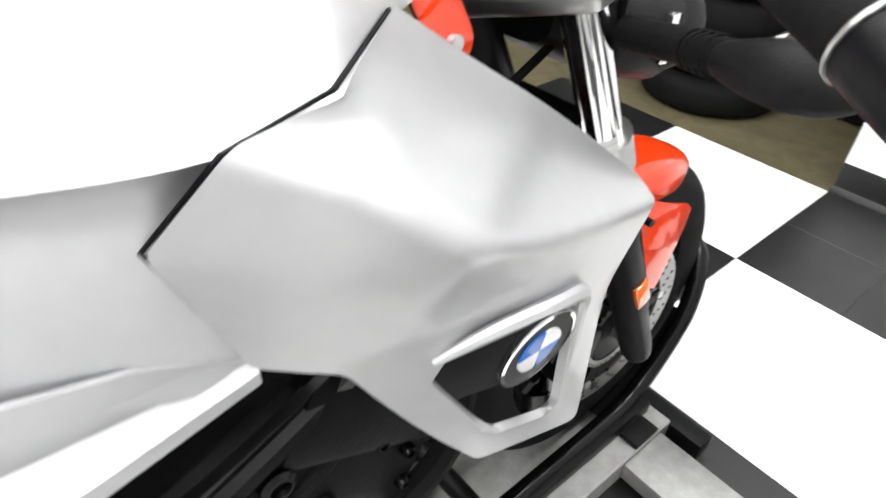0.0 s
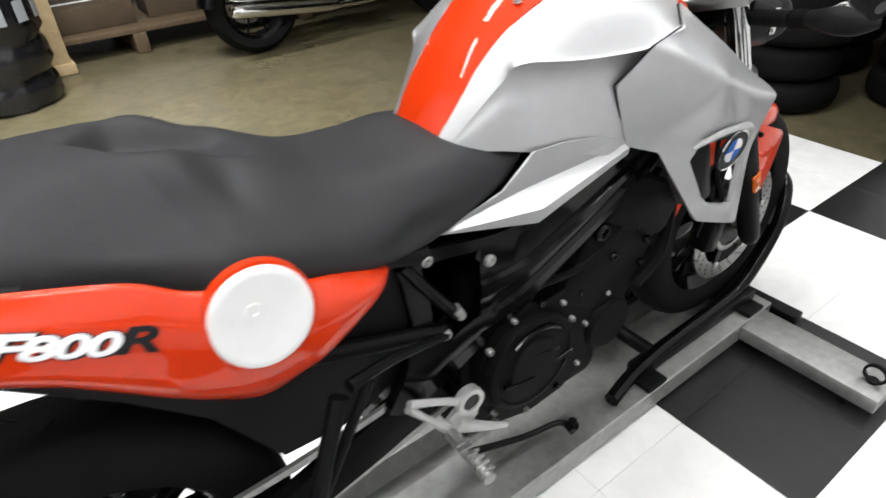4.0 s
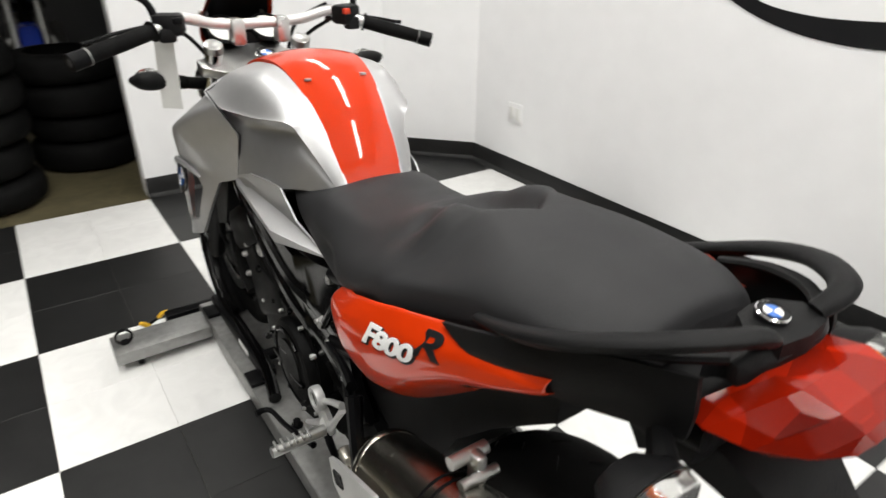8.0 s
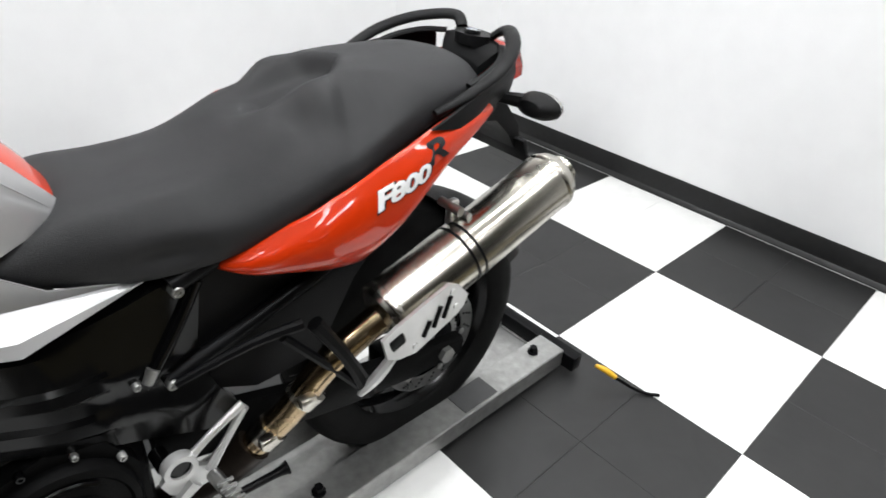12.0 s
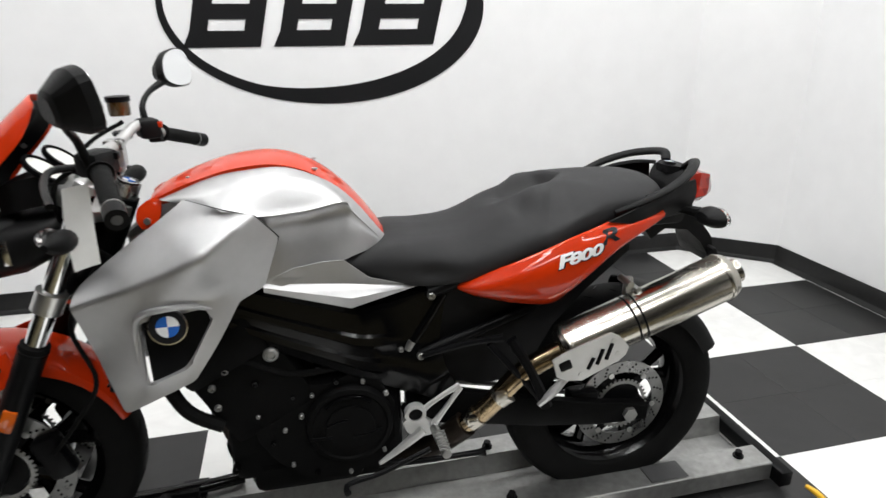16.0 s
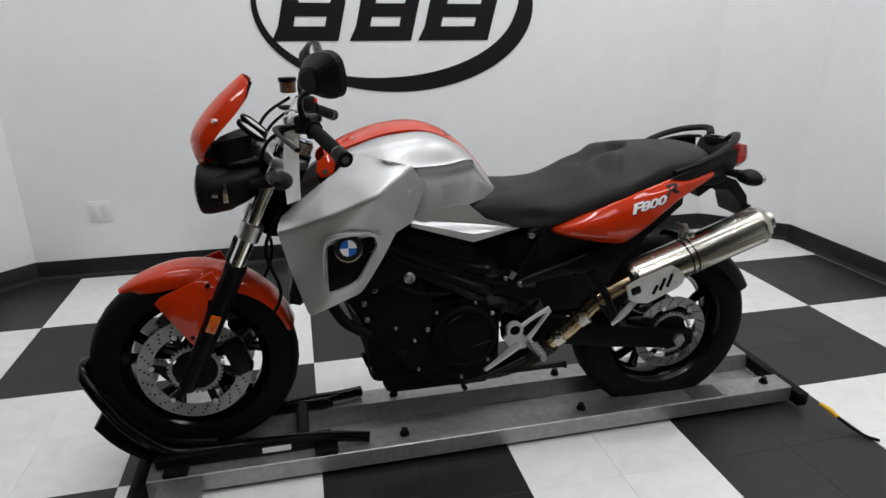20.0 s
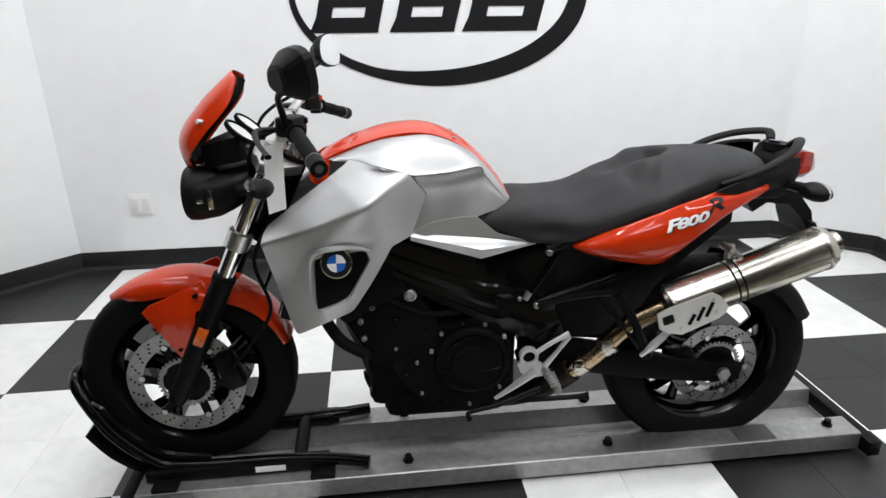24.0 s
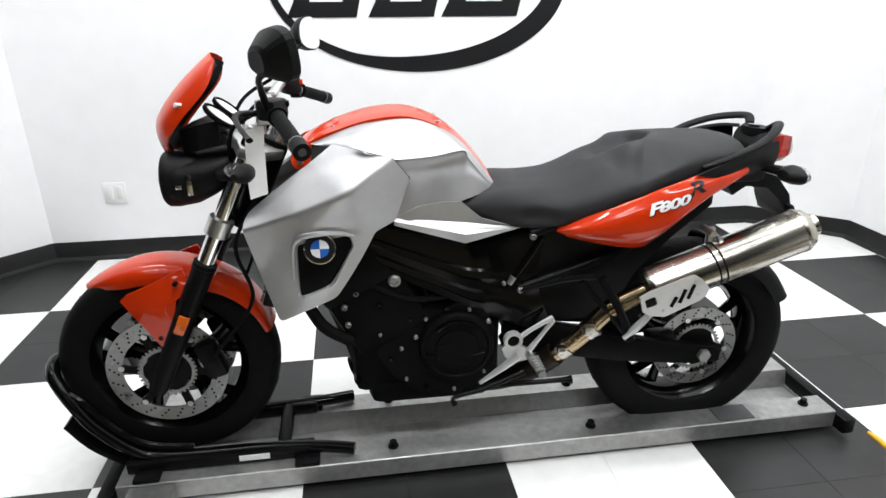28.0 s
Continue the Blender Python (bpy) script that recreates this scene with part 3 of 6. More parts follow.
def disc(parent, x, z, y, r_out, r_in, holes, name="brake_disc"):
    bm = B()
    n = 72
    lathe(bm, [(r_in, -0.0022), (r_out, -0.0022), (r_out, 0.0022), (r_in, 0.0022)], (x, y, z), "y", n, True)
    d = part(name, bm, DISC, parent, "drilled steel brake disc")
    for s in (-1, 1):
        bm = B()
        for k in range(holes):
            a = 2 * math.pi * k / holes
            for q, rr in enumerate((0.25, 0.5, 0.75)):
                rad = r_in + (r_out - r_in) * rr
                aa = a + q * 0.06
                lathe(bm, [(0.0, 0.0), (0.0036, 0.0), (0.0036, s * 0.0006), (0.0, s * 0.0006)], (x + rad * math.cos(aa), y + s * 0.0022, z + rad * math.sin(aa)), "y", 6)
        tagged(part("drill_holes", bm, BLACK_SATIN, d, "", 0, False), "small drilled holes", kind="stuff")
    bm = B()
    prof = []
    for k in range(6):
        a = 2 * math.pi * k / 6
        prof += [(0.060, a - 0.32), (0.066, a - 0.12), (r_in + 0.003, a + 0.06), (r_in + 0.003, a + 0.24), (0.070, a + 0.22), (0.060, a + 0.45)]
    plate(bm, [(x + r * math.cos(w), z + r * math.sin(w)) for r, w in prof], y - 0.003, 0.006)
    part("disc_carrier", bm, BLACK_SATIN, d)
    bm = B()
    teeth = []
    for k in range(36):
        w0 = 2 * math.pi * k / 36
        teeth += [(0.078, w0), (0.078, w0 + 0.085), (0.072, w0 + 0.09), (0.072, w0 + 0.17)]
    out = y + math.copysign(0.005, y)
    hi = [bm.verts.new((x + r * math.cos(w), out, z + r * math.sin(w))) for r, w in teeth]
    lo = [bm.verts.new((x + 0.064 * math.cos(w), out, z + 0.064 * math.sin(w))) for r, w in teeth]
    bridge(bm, [lo + lo[:1], hi + hi[:1]], False, False)
    thicken(bm, 0.002)
    part("sensor_ring", bm, ALU_DULL, d, "", 0)
    for k in range(6):
        w = 2 * math.pi * k / 6 + 0.15
        bm = B()
        rod(bm, (x + (r_in + 0.001) * math.cos(w), y - 0.006, z + (r_in + 0.001) * math.sin(w)), (x + (r_in + 0.001) * math.cos(w), y + 0.006, z + (r_in + 0.001) * math.sin(w)), 0.008, 10)
        part("disc_button", bm, ALU, d)
    return d


def cast_wheel(name, x, z, r, w, rim, spokes, label):
    bm = B()
    wi = w * 0.74
    lathe(bm, [(rim, -wi), (rim + 0.010, -wi), (rim + 0.010, -wi + 0.006), (rim - 0.010, -wi + 0.014), (rim - 0.018, 0), (rim - 0.010, wi - 0.014), (rim + 0.010, wi - 0.006), (rim + 0.010, wi), (rim, wi),
               (rim - 0.012, wi - 0.012), (rim - 0.030, wi * 0.4), (rim - 0.030, -wi * 0.4), (rim - 0.012, -wi + 0.012)], (x, 0, z), "y", 64, True)
    wh = part(name, bm, BLACK_GLOSS, bike, label, 40)
    bm = B()
    lathe(bm, [(0.012, -0.07), (0.034, -0.07), (0.045, -0.05), (0.036, -0.02), (0.036, 0.02), (0.045, 0.05), (0.034, 0.07), (0.012, 0.07)], (x, 0, z), "y", 28, True)
    part("hub", bm, BLACK_SATIN, wh)
    for k in range(spokes):
        a = 2 * math.pi * (k + 0.25) / spokes
        bm = B()
        for da in (-0.13, 0.13):
            p0 = (x + 0.036 * math.cos(a), 0, z + 0.036 * math.sin(a))
            p1 = (x + 0.115 * math.cos(a + da * 0.7), 0, z + 0.115 * math.sin(a + da * 0.7))
            p2 = (x + (rim - 0.022) * math.cos(a + da * 1.7), 0, z + (rim - 0.022) * math.sin(a + da * 1.7))
            tube(bm, [p0, p1, p2], [0.021, 0.014, 0.017], 8, 3, flat=1.0)
        part("spoke", bm, BLACK_GLOSS, wh)
    tyre(wh, x, z, r, w, rim + 0.004)
    bm = B()
    rod(bm, (x, -0.11, z), (x, 0.11, z), 0.013, 12)
    part("axle", bm, ALU_DULL, wh)
    return wh


front_wheel = cast_wheel("front_wheel", FA, FZ, 0.297, 0.062, 0.216, 5, "black cast front wheel")
for s in (1, -1):
    disc(front_wheel, FA, FZ, s * 0.070, 0.160, 0.118, 22)
rear_wheel = cast_wheel("rear_wheel", RA, RZ, 0.315, 0.090, 0.216, 5, "black cast rear wheel")
disc(rear_wheel, RA, RZ, 0.088, 0.132, 0.098, 18)
# chain sprocket on the other side
bm = B()
lathe(bm, [(0.06, -0.003), (0.092, -0.003), (0.092, 0.003), (0.06, 0.003)], (RA, -0.095, RZ), "y", 42, True)
part("sprocket", bm, ALU_DULL, rear_wheel)

# fork: sliders, stanchions, clamps
FT = Vector((0.022, 0, 1.035))
FB = Vector((0.352, 0, 0.352))
fd = (FT - FB).normalized()


def fork_at(f, y):
    p = FB + (FT - FB) * f
    return (p.x, y, p.z)


for s in (1, -1):
    y = s * 0.110
    bm = B()
    tube(bm, [fork_at(-0.03, y), fork_at(0.0, y), fork_at(0.10, y), fork_at(0.30, y), fork_at(0.47, y), fork_at(0.50, y)], [0.020, 0.026, 0.027, 0.029, 0.029, 0.031], 16, 3)
    leg = part("fork_leg", bm, BLACK_SATIN, bike, "black fork slider with chromed stanchion")
    bm = B()
    tube(bm, [fork_at(0.50, y), fork_at(1.0, y)], 0.0215, 18, 1, True, False)
    part("stanchion", bm, CHROME, leg)
    bm = B()
    tube(bm, [fork_at(0.49, y), fork_at(0.515, y)], 0.030, 16, 1, True, False)
    part("dust_seal", bm, RUBBER, leg)
    bm = B()
    tube(bm, [fork_at(0.985, y), fork_at(1.008, y), fork_at(1.012, y)], [0.0235, 0.0225, 0.016], 18, 1, True, False)
    part("fork_cap", bm, ALU, leg)
    # caliper
    bm = B()
    cx, cz = FA - 0.125, FZ + 0.035
    box(bm, cx, s * 0.078, cz, 0.055, 0.05, 0.11, 0.010, Matrix.Rotation(radians(18), 4, "Y"))
    part("brake_caliper", bm, BLACK_SATIN, leg)
    # reflector
    bm = B()
    box(bm, fork_at(0.28, 0)[0] + 0.0, s * 0.137, fork_at(0.28, 0)[2], 0.028, 0.010, 0.055, 0.004, Matrix.Rotation(radians(-26), 4, "Y"))
    part("reflector", bm, ORANGE, leg, "amber side reflector")
    # lower clamp
    bm = B()
    tube(bm, [fork_at(0.625, y), fork_at(0.685, y)], 0.031, 18, 1, True, False)
    part("clamp_ring", bm, ALU, leg)
bm = B()
p = fork_at(0.655, 0)
box(bm, p[0], 0, p[2], 0.05, 0.20, 0.036, 0.008, Matrix.Rotation(radians(-26), 4, "Y"))
part("lower_yoke", bm, BLACK_SATIN, bike)
bm = B()
p = fork_at(0.965, 0)
plate(bm, [(-0.055, -0.145), (-0.02, -0.148), (0.0, -0.085), (0.06, -0.06), (0.06, 0.06), (0.0, 0.085), (-0.02, 0.148), (-0.055, 0.145), (-0.085, 0.09), (-0.115, 0.03), (-0.115, -0.03), (-0.085, -0.09)], -0.014, 0.028, "z")
bmesh.ops.transform(bm, matrix=Matrix.Translation((p[0] + 0.046, 0, p[2] - 0.012)) @ Matrix.Rotation(radians(-24), 4, "Y"), verts=bm.verts)
soften(bm, 0.006)
yoke = part("top_yoke", bm, ALU, bike, "polished aluminium top yoke")
bm = B()
rod(bm, fork_at(0.6, 0), fork_at(0.93, 0), 0.035, 16)
bmesh.ops.transform(bm, matrix=Matrix.Translation((-0.055, 0, 0)), verts=bm.verts)
part("steering_head", bm, BLACK_SATIN, bike)
bm = B()
lathe(bm, [(0.0, -0.03), (0.026, -0.03), (0.026, 0.0), (0.0, 0.0)], (-0.026, 0, 1.014), "z", 24, m=Matrix.Rotation(radians(-24), 3, "Y"))
part("steering_nut", bm, ALU, yoke)
roundel(yoke, (-0.026, 0, 1.016), 0.022, Matrix.Rotation(radians(-24), 3, "Y"))

# handlebar
bm = B()
tube(bm, [(-0.112, -0.374, 1.043), (-0.056, -0.25, 1.080), (-0.018, -0.19, 1.108), (0.0, -0.11, 1.090), (0.004, -0.05, 1.085), (0.004, 0.05, 1.085), (0.0, 0.11, 1.090), (-0.018, 0.19, 1.108), (-0.050, 0.25, 1.088), (-0.098, 0.385, 1.056)], 0.0125, 12, 6)
bar = part("handlebar", bm, ALU_WHITE, bike, "silver tubular handlebar")
for s in (1, -1):
    bm = B()
    box(bm, 0.004, s * 0.055, 1.068, 0.042, 0.034, 0.062, 0.008)
    part("riser", bm, ALU, bar)
    a, b = (Vector((-0.050, 0.250, 1.088)), Vector((-0.098, 0.385, 1.056))) if s > 0 else (Vector((-0.056, -0.250, 1.080)), Vector((-0.112, -0.374, 1.043)))
    bm = B()
    d = (b - a)
    tube(bm, [a, a + d * 0.03, a + d * 0.05, a + d * 0.5, a + d * 0.97, b], [0.022, 0.022, 0.0165, 0.0170, 0.0165, 0.0165], 16, 3)
    grip = part("grip", bm, RUBBER, bar, "black rubber handlebar grip")
    bm = B()
    tube(bm, [b, b + d * 0.06, b + d * 0.25, b + d * 0.28], [0.0165, 0.0180, 0.0185, 0.0185], 16, 2)
    part("bar_end", bm, BLACK_SATIN, grip)
    bm = B()
    rod(bm, b + d * 0.275, b + d * 0.285, 0.0085, 14)
    part("end_screw", bm, GREY_PLASTIC, grip)
    bm = B()
    tube(bm, [b + d * 0.02, b + d * 0.034], 0.0188, 18, 1, True, False)
    part("end_ring", bm, ALU_DULL, grip)
    bm = B()
    c = Vector((-0.036, s * 0.212, 1.098))
    box(bm, c.x, c.y, c.z, 0.05, 0.062, 0.046, 0.010, Matrix.Rotation(radians(-25 * s), 4, "Z"))
    box(bm, c.x - 0.012, c.y + s * 0.01, c.z - 0.02, 0.03, 0.035, 0.03, 0.006)
    sw = part("switch_housing", bm, PLASTIC, bar)
    bm = B()
    box(bm, c.x - 0.030, c.y - s * 0.012, c.z + 0.010, 0.012, 0.018, 0.014, 0.003)
    part("switch", bm, RED if s < 0 else BLACK_SATIN, sw)
    # lever
    bm = B()
    tube(bm, [(0.0, s * 0.18, 1.085), (0.035, s * 0.205, 1.088), (0.038, s * 0.25, 1.086), (0.018, s * 0.32, 1.078), (-0.004, s * 0.372, 1.068), (-0.010, s * 0.388, 1.066)], [0.010, 0.010, 0.007, 0.006, 0.006, 0.0075], 10, 5, flat=0.7)
    part("lever", bm, BLACK_SATIN, bar)
    # mirror
    bm = B()
    tube(bm, [(-0.03, s * 0.235, 1.10), (-0.022, s * 0.25, 1.145), (-0.03, s * 0.31, 1.175), (-0.062, s * 0.372, 1.20)], [0.009, 0.0075, 0.007, 0.011], 10, 5)
    stem = part("mirror_stem", bm, BLACK_SATIN, bar)
    M = Matrix.Translation((-0.078, 0.385 if s > 0 else -0.422, 1.222)) @ Matrix.Rotation(radians(36 if s > 0 else -22), 4, "Z") @ Matrix.Rotation(radians(12), 4, "Y")
    outl = [(-0.072, -0.022), (-0.062, 0.022), (-0.025, 0.048), (0.034, 0.054), (0.064, 0.034), (0.060, -0.020), (0.034, -0.044), (-0.025, -0.044)]
    ring = spline([(0, s * a_, b_) for a_, b_ in outl], 3, True)
    bm = B()
    rings = []
    for x_, k_ in ((-0.010, 0.97), (-0.008, 1.0), (0.008, 0.98), (0.040, 0.56), (0.045, 0.40)):
        rings.append([bm.verts.new(M @ Vector((x_, q.y * k_, q.z * k_))) for q in ring])
    bridge(bm, rings)
    head = part("mirror_head", bm, PLASTIC, stem, "black mirror housing", 18)
    bm = B()
    rings = [[bm.verts.new(M @ Vector((x_, q.y * 0.93, q.z * 0.93))) for q in ring] for x_ in (-0.0115, -0.0095)]
    bridge(bm, rings)
    gl = part("mirror_glass", bm, MIRROR, bar)
# brake fluid reservoir
bm = B()
lathe(bm, [(0.0, 0.0), (0.022, 0.0), (0.024, 0.004), (0.024, 0.034), (0.0, 0.034)], (0.012, -0.175, 1.135), "z", 20)
res = part("fluid_reservoir", bm, AMBER_DARK, bar, "dark amber brake fluid reservoir with black lid")
bm = B()
lathe(bm, [(0.0, 0.0), (0.027, 0.0), (0.027, 0.012), (0.0, 0.014)], (0.012, -0.175, 1.167), "z", 20)
part("reservoir_lid", bm, BLACK_SATIN, res)
# cables
for pts in ([(0.0, 0.20, 1.09), (0.07, 0.14, 1.04), (0.09, 0.07, 0.94), (0.02, 0.05, 0.86)], [(0.0, -0.20, 1.09), (0.08, -0.14, 1.03), (0.10, -0.07, 0.93), (0.02, -0.05, 0.86)],
            [(0.01, -0.18, 1.12), (0.10, -0.12, 1.05), (0.13, -0.10, 0.85), (0.10, -0.115, 0.66), (0.17, -0.12, 0.50), (0.21, -0.10, 0.42)],
            [(0.05, 0.06, 0.85), (0.10, 0.13, 0.75), (0.07, 0.145, 0.62), (0.13, 0.14, 0.52), (0.20, 0.11, 0.43)]):
    bm = B()
    tube(bm, pts, 0.005, 8, 8)
    part("cable", bm, RUBBER, bike)
# paper tag hanging from the bar
bm = B()
surf(bm, [[(-0.012, 0.205, 1.06), (0.005, 0.222, 1.06), (0.022, 0.240, 1.06)], [(-0.008, 0.206, 0.98), (0.011, 0.225, 0.98), (0.029, 0.243, 0.98)], [(-0.006, 0.208, 0.905), (0.012, 0.227, 0.905), (0.027, 0.247, 0.905)]], 3, 3)
thicken(bm, 0.0008)
part("paper_tag", bm, PAPER, bike, "white paper tag hanging from the handlebar")

# front mudguard
bm = B()
rows = []
for k in range(11):
    a = radians(53 + 108 * k / 10)
    r = 0.309 + 0.008 * math.sin(math.pi * k / 10)
    w = (0.020, 0.050, 0.068)[k] if k < 3 else 0.078 - 0.0035 * max(0, k - 6)
    e = (0.45, 0.75, 1.0, 1.0, 1.0, 1.0, 0.85, 0.65, 0.5, 0.42, 0.36)[k]
    rows.append([(FA + (r - dr * e) * math.cos(a), y, FZ + (r - dr * e) * math.sin(a)) for y, dr in ((-w, 0.052), (-w * 0.93, 0.022), (-w * 0.55, 0.005), (0, 0), (w * 0.55, 0.005), (w * 0.93, 0.022), (w, 0.052))])
surf(bm, rows, 3, 2)
thicken(bm, 0.003)
fender = part("front_mudguard", bm, RED, bike, "glossy red front mudguard")
for s in (1, -1):
    bm = B()
    plate(bm, [(0.412, 0.604), (0.392, 0.622), (0.330, 0.648), (0.250, 0.682), (0.238, 0.650), (0.244, 0.618), (0.298, 0.592), (0.300, 0.572), (0.286, 0.530), (0.300, 0.500), (0.322, 0.472), (0.366, 0.540)], 0.0, s * 0.005)
    bmesh.ops.triangulate(bm, faces=bm.faces[:])
    bmesh.ops.subdivide_edges(bm, edges=bm.edges[:], cuts=2, use_grid_fill=True)
    for q in bm.verts:
        q.co.y += s * (0.114 - 1.5 * (q.co.x - 0.295) ** 2 - 0.7 * max(0.0, q.co.z - 0.60) ** 1.3)
    cheek = part("mudguard_cheek", bm, RED, fender, "red mudguard cheek reaching down to the brake disc", 40)
    for x, z in ((0.264, 0.652), (0.322, 0.500)):
        bm = B()
        rod(bm, (x, s * 0.108, z), (x, s * 0.1205, z), 0.006, 10)
        part("screw", bm, BLACK_SATIN, cheek)

# headlight, flyscreen, dials
bm = B()
lathe(bm, [(0.0, -0.12), (0.04, -0.115), (0.062, -0.07), (0.070, -0.02), (0.069, 0.0), (0.064, 0.006)], (0.254, 0.045, 0.908), "x", 28)
lathe(bm, [(0.0, -0.10), (0.03, -0.09), (0.048, -0.05), (0.054, -0.015), (0.053, 0.0), (0.048, 0.006)], (0.252, -0.068, 0.905), "x", 24)
rings = []
for x_, w_, z0, z1 in ((0.247, 0.092, 0.890, 0.942), (0.236, 0.114, 0.858, 0.956), (0.205, 0.120, 0.844, 0.962), (0.150, 0.116, 0.862, 0.968), (0.100, 0.096, 0.890, 0.975), (0.070, 0.070, 0.905, 0.97)):
    zc, h = (z0 + z1) / 2, (z1 - z0) / 2
    rings.append([bm.verts.new((x_, w_ * math.copysign(abs(math.cos(q)) ** 0.6, math.cos(q)), zc + h * math.copysign(abs(math.sin(q)) ** 0.7, math.sin(q)))) for q in (2 * math.pi * j / 28 for j in range(28))])
bridge(bm, rings)
light = part("headlight", bm, PLASTIC, bike, "black twin round headlight")
for s in (1, -1):
    bm = B()
    box(bm, 0.188, s * 0.118, 0.910, 0.014, 0.012, 0.052, 0.003)
    box(bm, 0.214, s * 0.119, 0.905, 0.016, 0.008, 0.010, 0.002)
    part("side_badge", bm, CHROME, light)
for y_, r_ in ((0.045, 0.062), (-0.068, 0.046)):
    bm = B()
    lathe(bm, [(0.0, 0.016), (r_ * 0.5, 0.013), (r_ * 0.9, 0.004), (r_, -0.002), (r_ * 0.9, -0.004), (0.0, -0.004)], (0.258, y_, 0.906), "x", 26)
    part("headlight_lens", bm, CLEAR_LENS, light)
    bm = B()
    lathe(bm, [(0.0, -0.05), (r_ * 0.55, -0.045), (r_ * 0.92, -0.006), (r_ * 0.95, -0.006), (r_ * 0.6, -0.055), (0.0, -0.06)], (0.256, y_, 0.906), "x", 26, True)
    part("reflector_bowl", bm, CHROME, light)
bm = B()
fly = [(0.232, 0.046, 0.960, 0.254, 0.030, 0.964, 0.260, 0.968), (0.236, 0.078, 1.004, 0.260, 0.052, 1.012, 0.276, 1.020), (0.196, 0.094, 1.058, 0.240, 0.064, 1.064, 0.262, 1.068),
       (0.130, 0.082, 1.130, 0.182, 0.058, 1.132, 0.205, 1.136), (0.110, 0.048, 1.188, 0.121, 0.028, 1.199, 0.127, 1.204)]


def fly_rows(back, k=1.0):
    zc = 1.075
    return [[(x + (x3 - x) * (1 - k) * 2 - back, y * k, zc + (z - zc) * k) for x, y, z in ((x1, -y1, z1), (x2, -y2, z2), (x3, 0, z3), (x2, y2, z2), (x1, y1, z1))] for x1, y1, z1, x2, y2, z2, x3, z3 in fly]


shell(bm, surf(bm, fly_rows(0.0), 5, 4), (-0.004, 0, 0))
screen = part("flyscreen", bm, RED, bike, "small glossy red flyscreen above the headlight")
for s in (1, -1):
    bm = B()
    rod(bm, (0.186, s * 0.072, 1.090), (0.202, s * 0.086, 1.094), 0.006, 12)
    part("screw", bm, ALU, screen)
# added black sheet: the shade inside the red screen, put in as colour
bm = B()
shell(bm, surf(bm, fly_rows(0.0065, 0.90), 5, 4), (-0.004, 0, 0))
part("shade_sheet", bm, PLASTIC, screen, "black sheet standing in for the shaded inside of the screen")
bm = B()
shell(bm, surf(bm, [[(0.205, -0.060, 1.03), (0.16, -0.082, 1.045), (0.11, -0.085, 1.055)], [(0.225, 0.0, 1.02), (0.16, 0.0, 1.035), (0.10, 0.0, 1.05)], [(0.205, 0.060, 1.03), (0.16, 0.082, 1.045), (0.11, 0.085, 1.055)]], 4, 4), (0.0, 0, -0.06))
pod = part("instrument_pod", bm, PLASTIC, bike, "black instrument pod")
for y_ in (-0.055, 0.055):
    m_ = Matrix.Rotation(radians(-40), 3, "Y")
    bm = B()
    lathe(bm, [(0.0, 0.0), (0.040, 0.0), (0.044, 0.004), (0.044, 0.012), (0.040, 0.014), (0.039, 0.008), (0.0, 0.008)], (0.115, y_, 1.055), "z", 26, m=m_)
    dial = part("dial", bm, BLACK_SATIN, pod, "round dial with white face")
    bm = B()
    lathe(bm, [(0.0, 0.0085), (0.036, 0.0085), (0.036, 0.0095), (0.0, 0.0095)], (0.115, y_, 1.055), "z", 26, m=m_)
    part("dial_face", bm, DASH, dial)
for s in (1, -1):
    g_ = 1 - 2 * (s < 0) - 0.14 * (s > 0)
    bm = B()
    tube(bm, [(0.115, g_ * 0.120, 0.930), (0.095, g_ * 0.185, 0.942), (0.055, g_ * 0.235, 0.958), (0.040, g_ * 0.262, 0.964)], [0.016, 0.015, 0.014, 0.014], 10, 4)
    stalk = part("front_indicator", bm, RUBBER, bike, "front turn signal on a black rubber stalk")
    for k in range(4):
        f = 0.35 + 0.14 * k
        p = Vector((0.095, g_ * 0.185, 0.942)).lerp(Vector((0.042, g_ * 0.258, 0.963)), f)
        u_ = Vector((-0.053, g_ * 0.073, 0.021)).normalized()
        bm = B()
        rod(bm, p - u_ * 0.003, p + u_ * 0.003, 0.0165, 14)
        part("stalk_rib", bm, RUBBER, stalk)
    bm = B()
    tube(bm, [(0.044, g_ * 0.250, 0.962), (0.034, g_ * 0.290, 0.968), (0.036, g_ * 0.325, 0.970), (0.046, g_ * 0.352, 0.972)], [0.015, 0.025, 0.023, 0.008], 14, 5, flat=0.85)
    part("signal_body", bm, PLASTIC, stalk)
    bm = B()
    tube(bm, [(0.052, g_ * 0.268, 0.972), (0.054, g_ * 0.292, 0.978), (0.054, g_ * 0.318, 0.978), (0.056, g_ * 0.338, 0.975)], [0.006, 0.019, 0.017, 0.005], 14, 5, flat=0.8)
    part("lens", bm, CLEAR_LENS, stalk)

# tank: red centre cover
bm = B()
tank_rows = []
for x, z, h in ((-0.576, 0.864, 0.058), (-0.545, 0.915, 0.062), (-0.49, 0.982, 0.070), (-0.42, 1.038, 0.080), (-0.34, 1.066, 0.088), (-0.25, 1.062, 0.093), (-0.17, 1.040, 0.092), (-0.11, 1.015, 0.082), (-0.075, 0.992, 0.070)):
    tank_rows.append([(x, y_, z - 0.013 * (y_ / h) ** 2) for y_ in (-h, -h * 0.6, 0, h * 0.6, h)])
shell(bm, surf(bm, tank_rows, 5, 4), (0, 0, -0.010))
tank = part("tank_cover", bm, RED, bike, "glossy red centre strip of the tank cover")
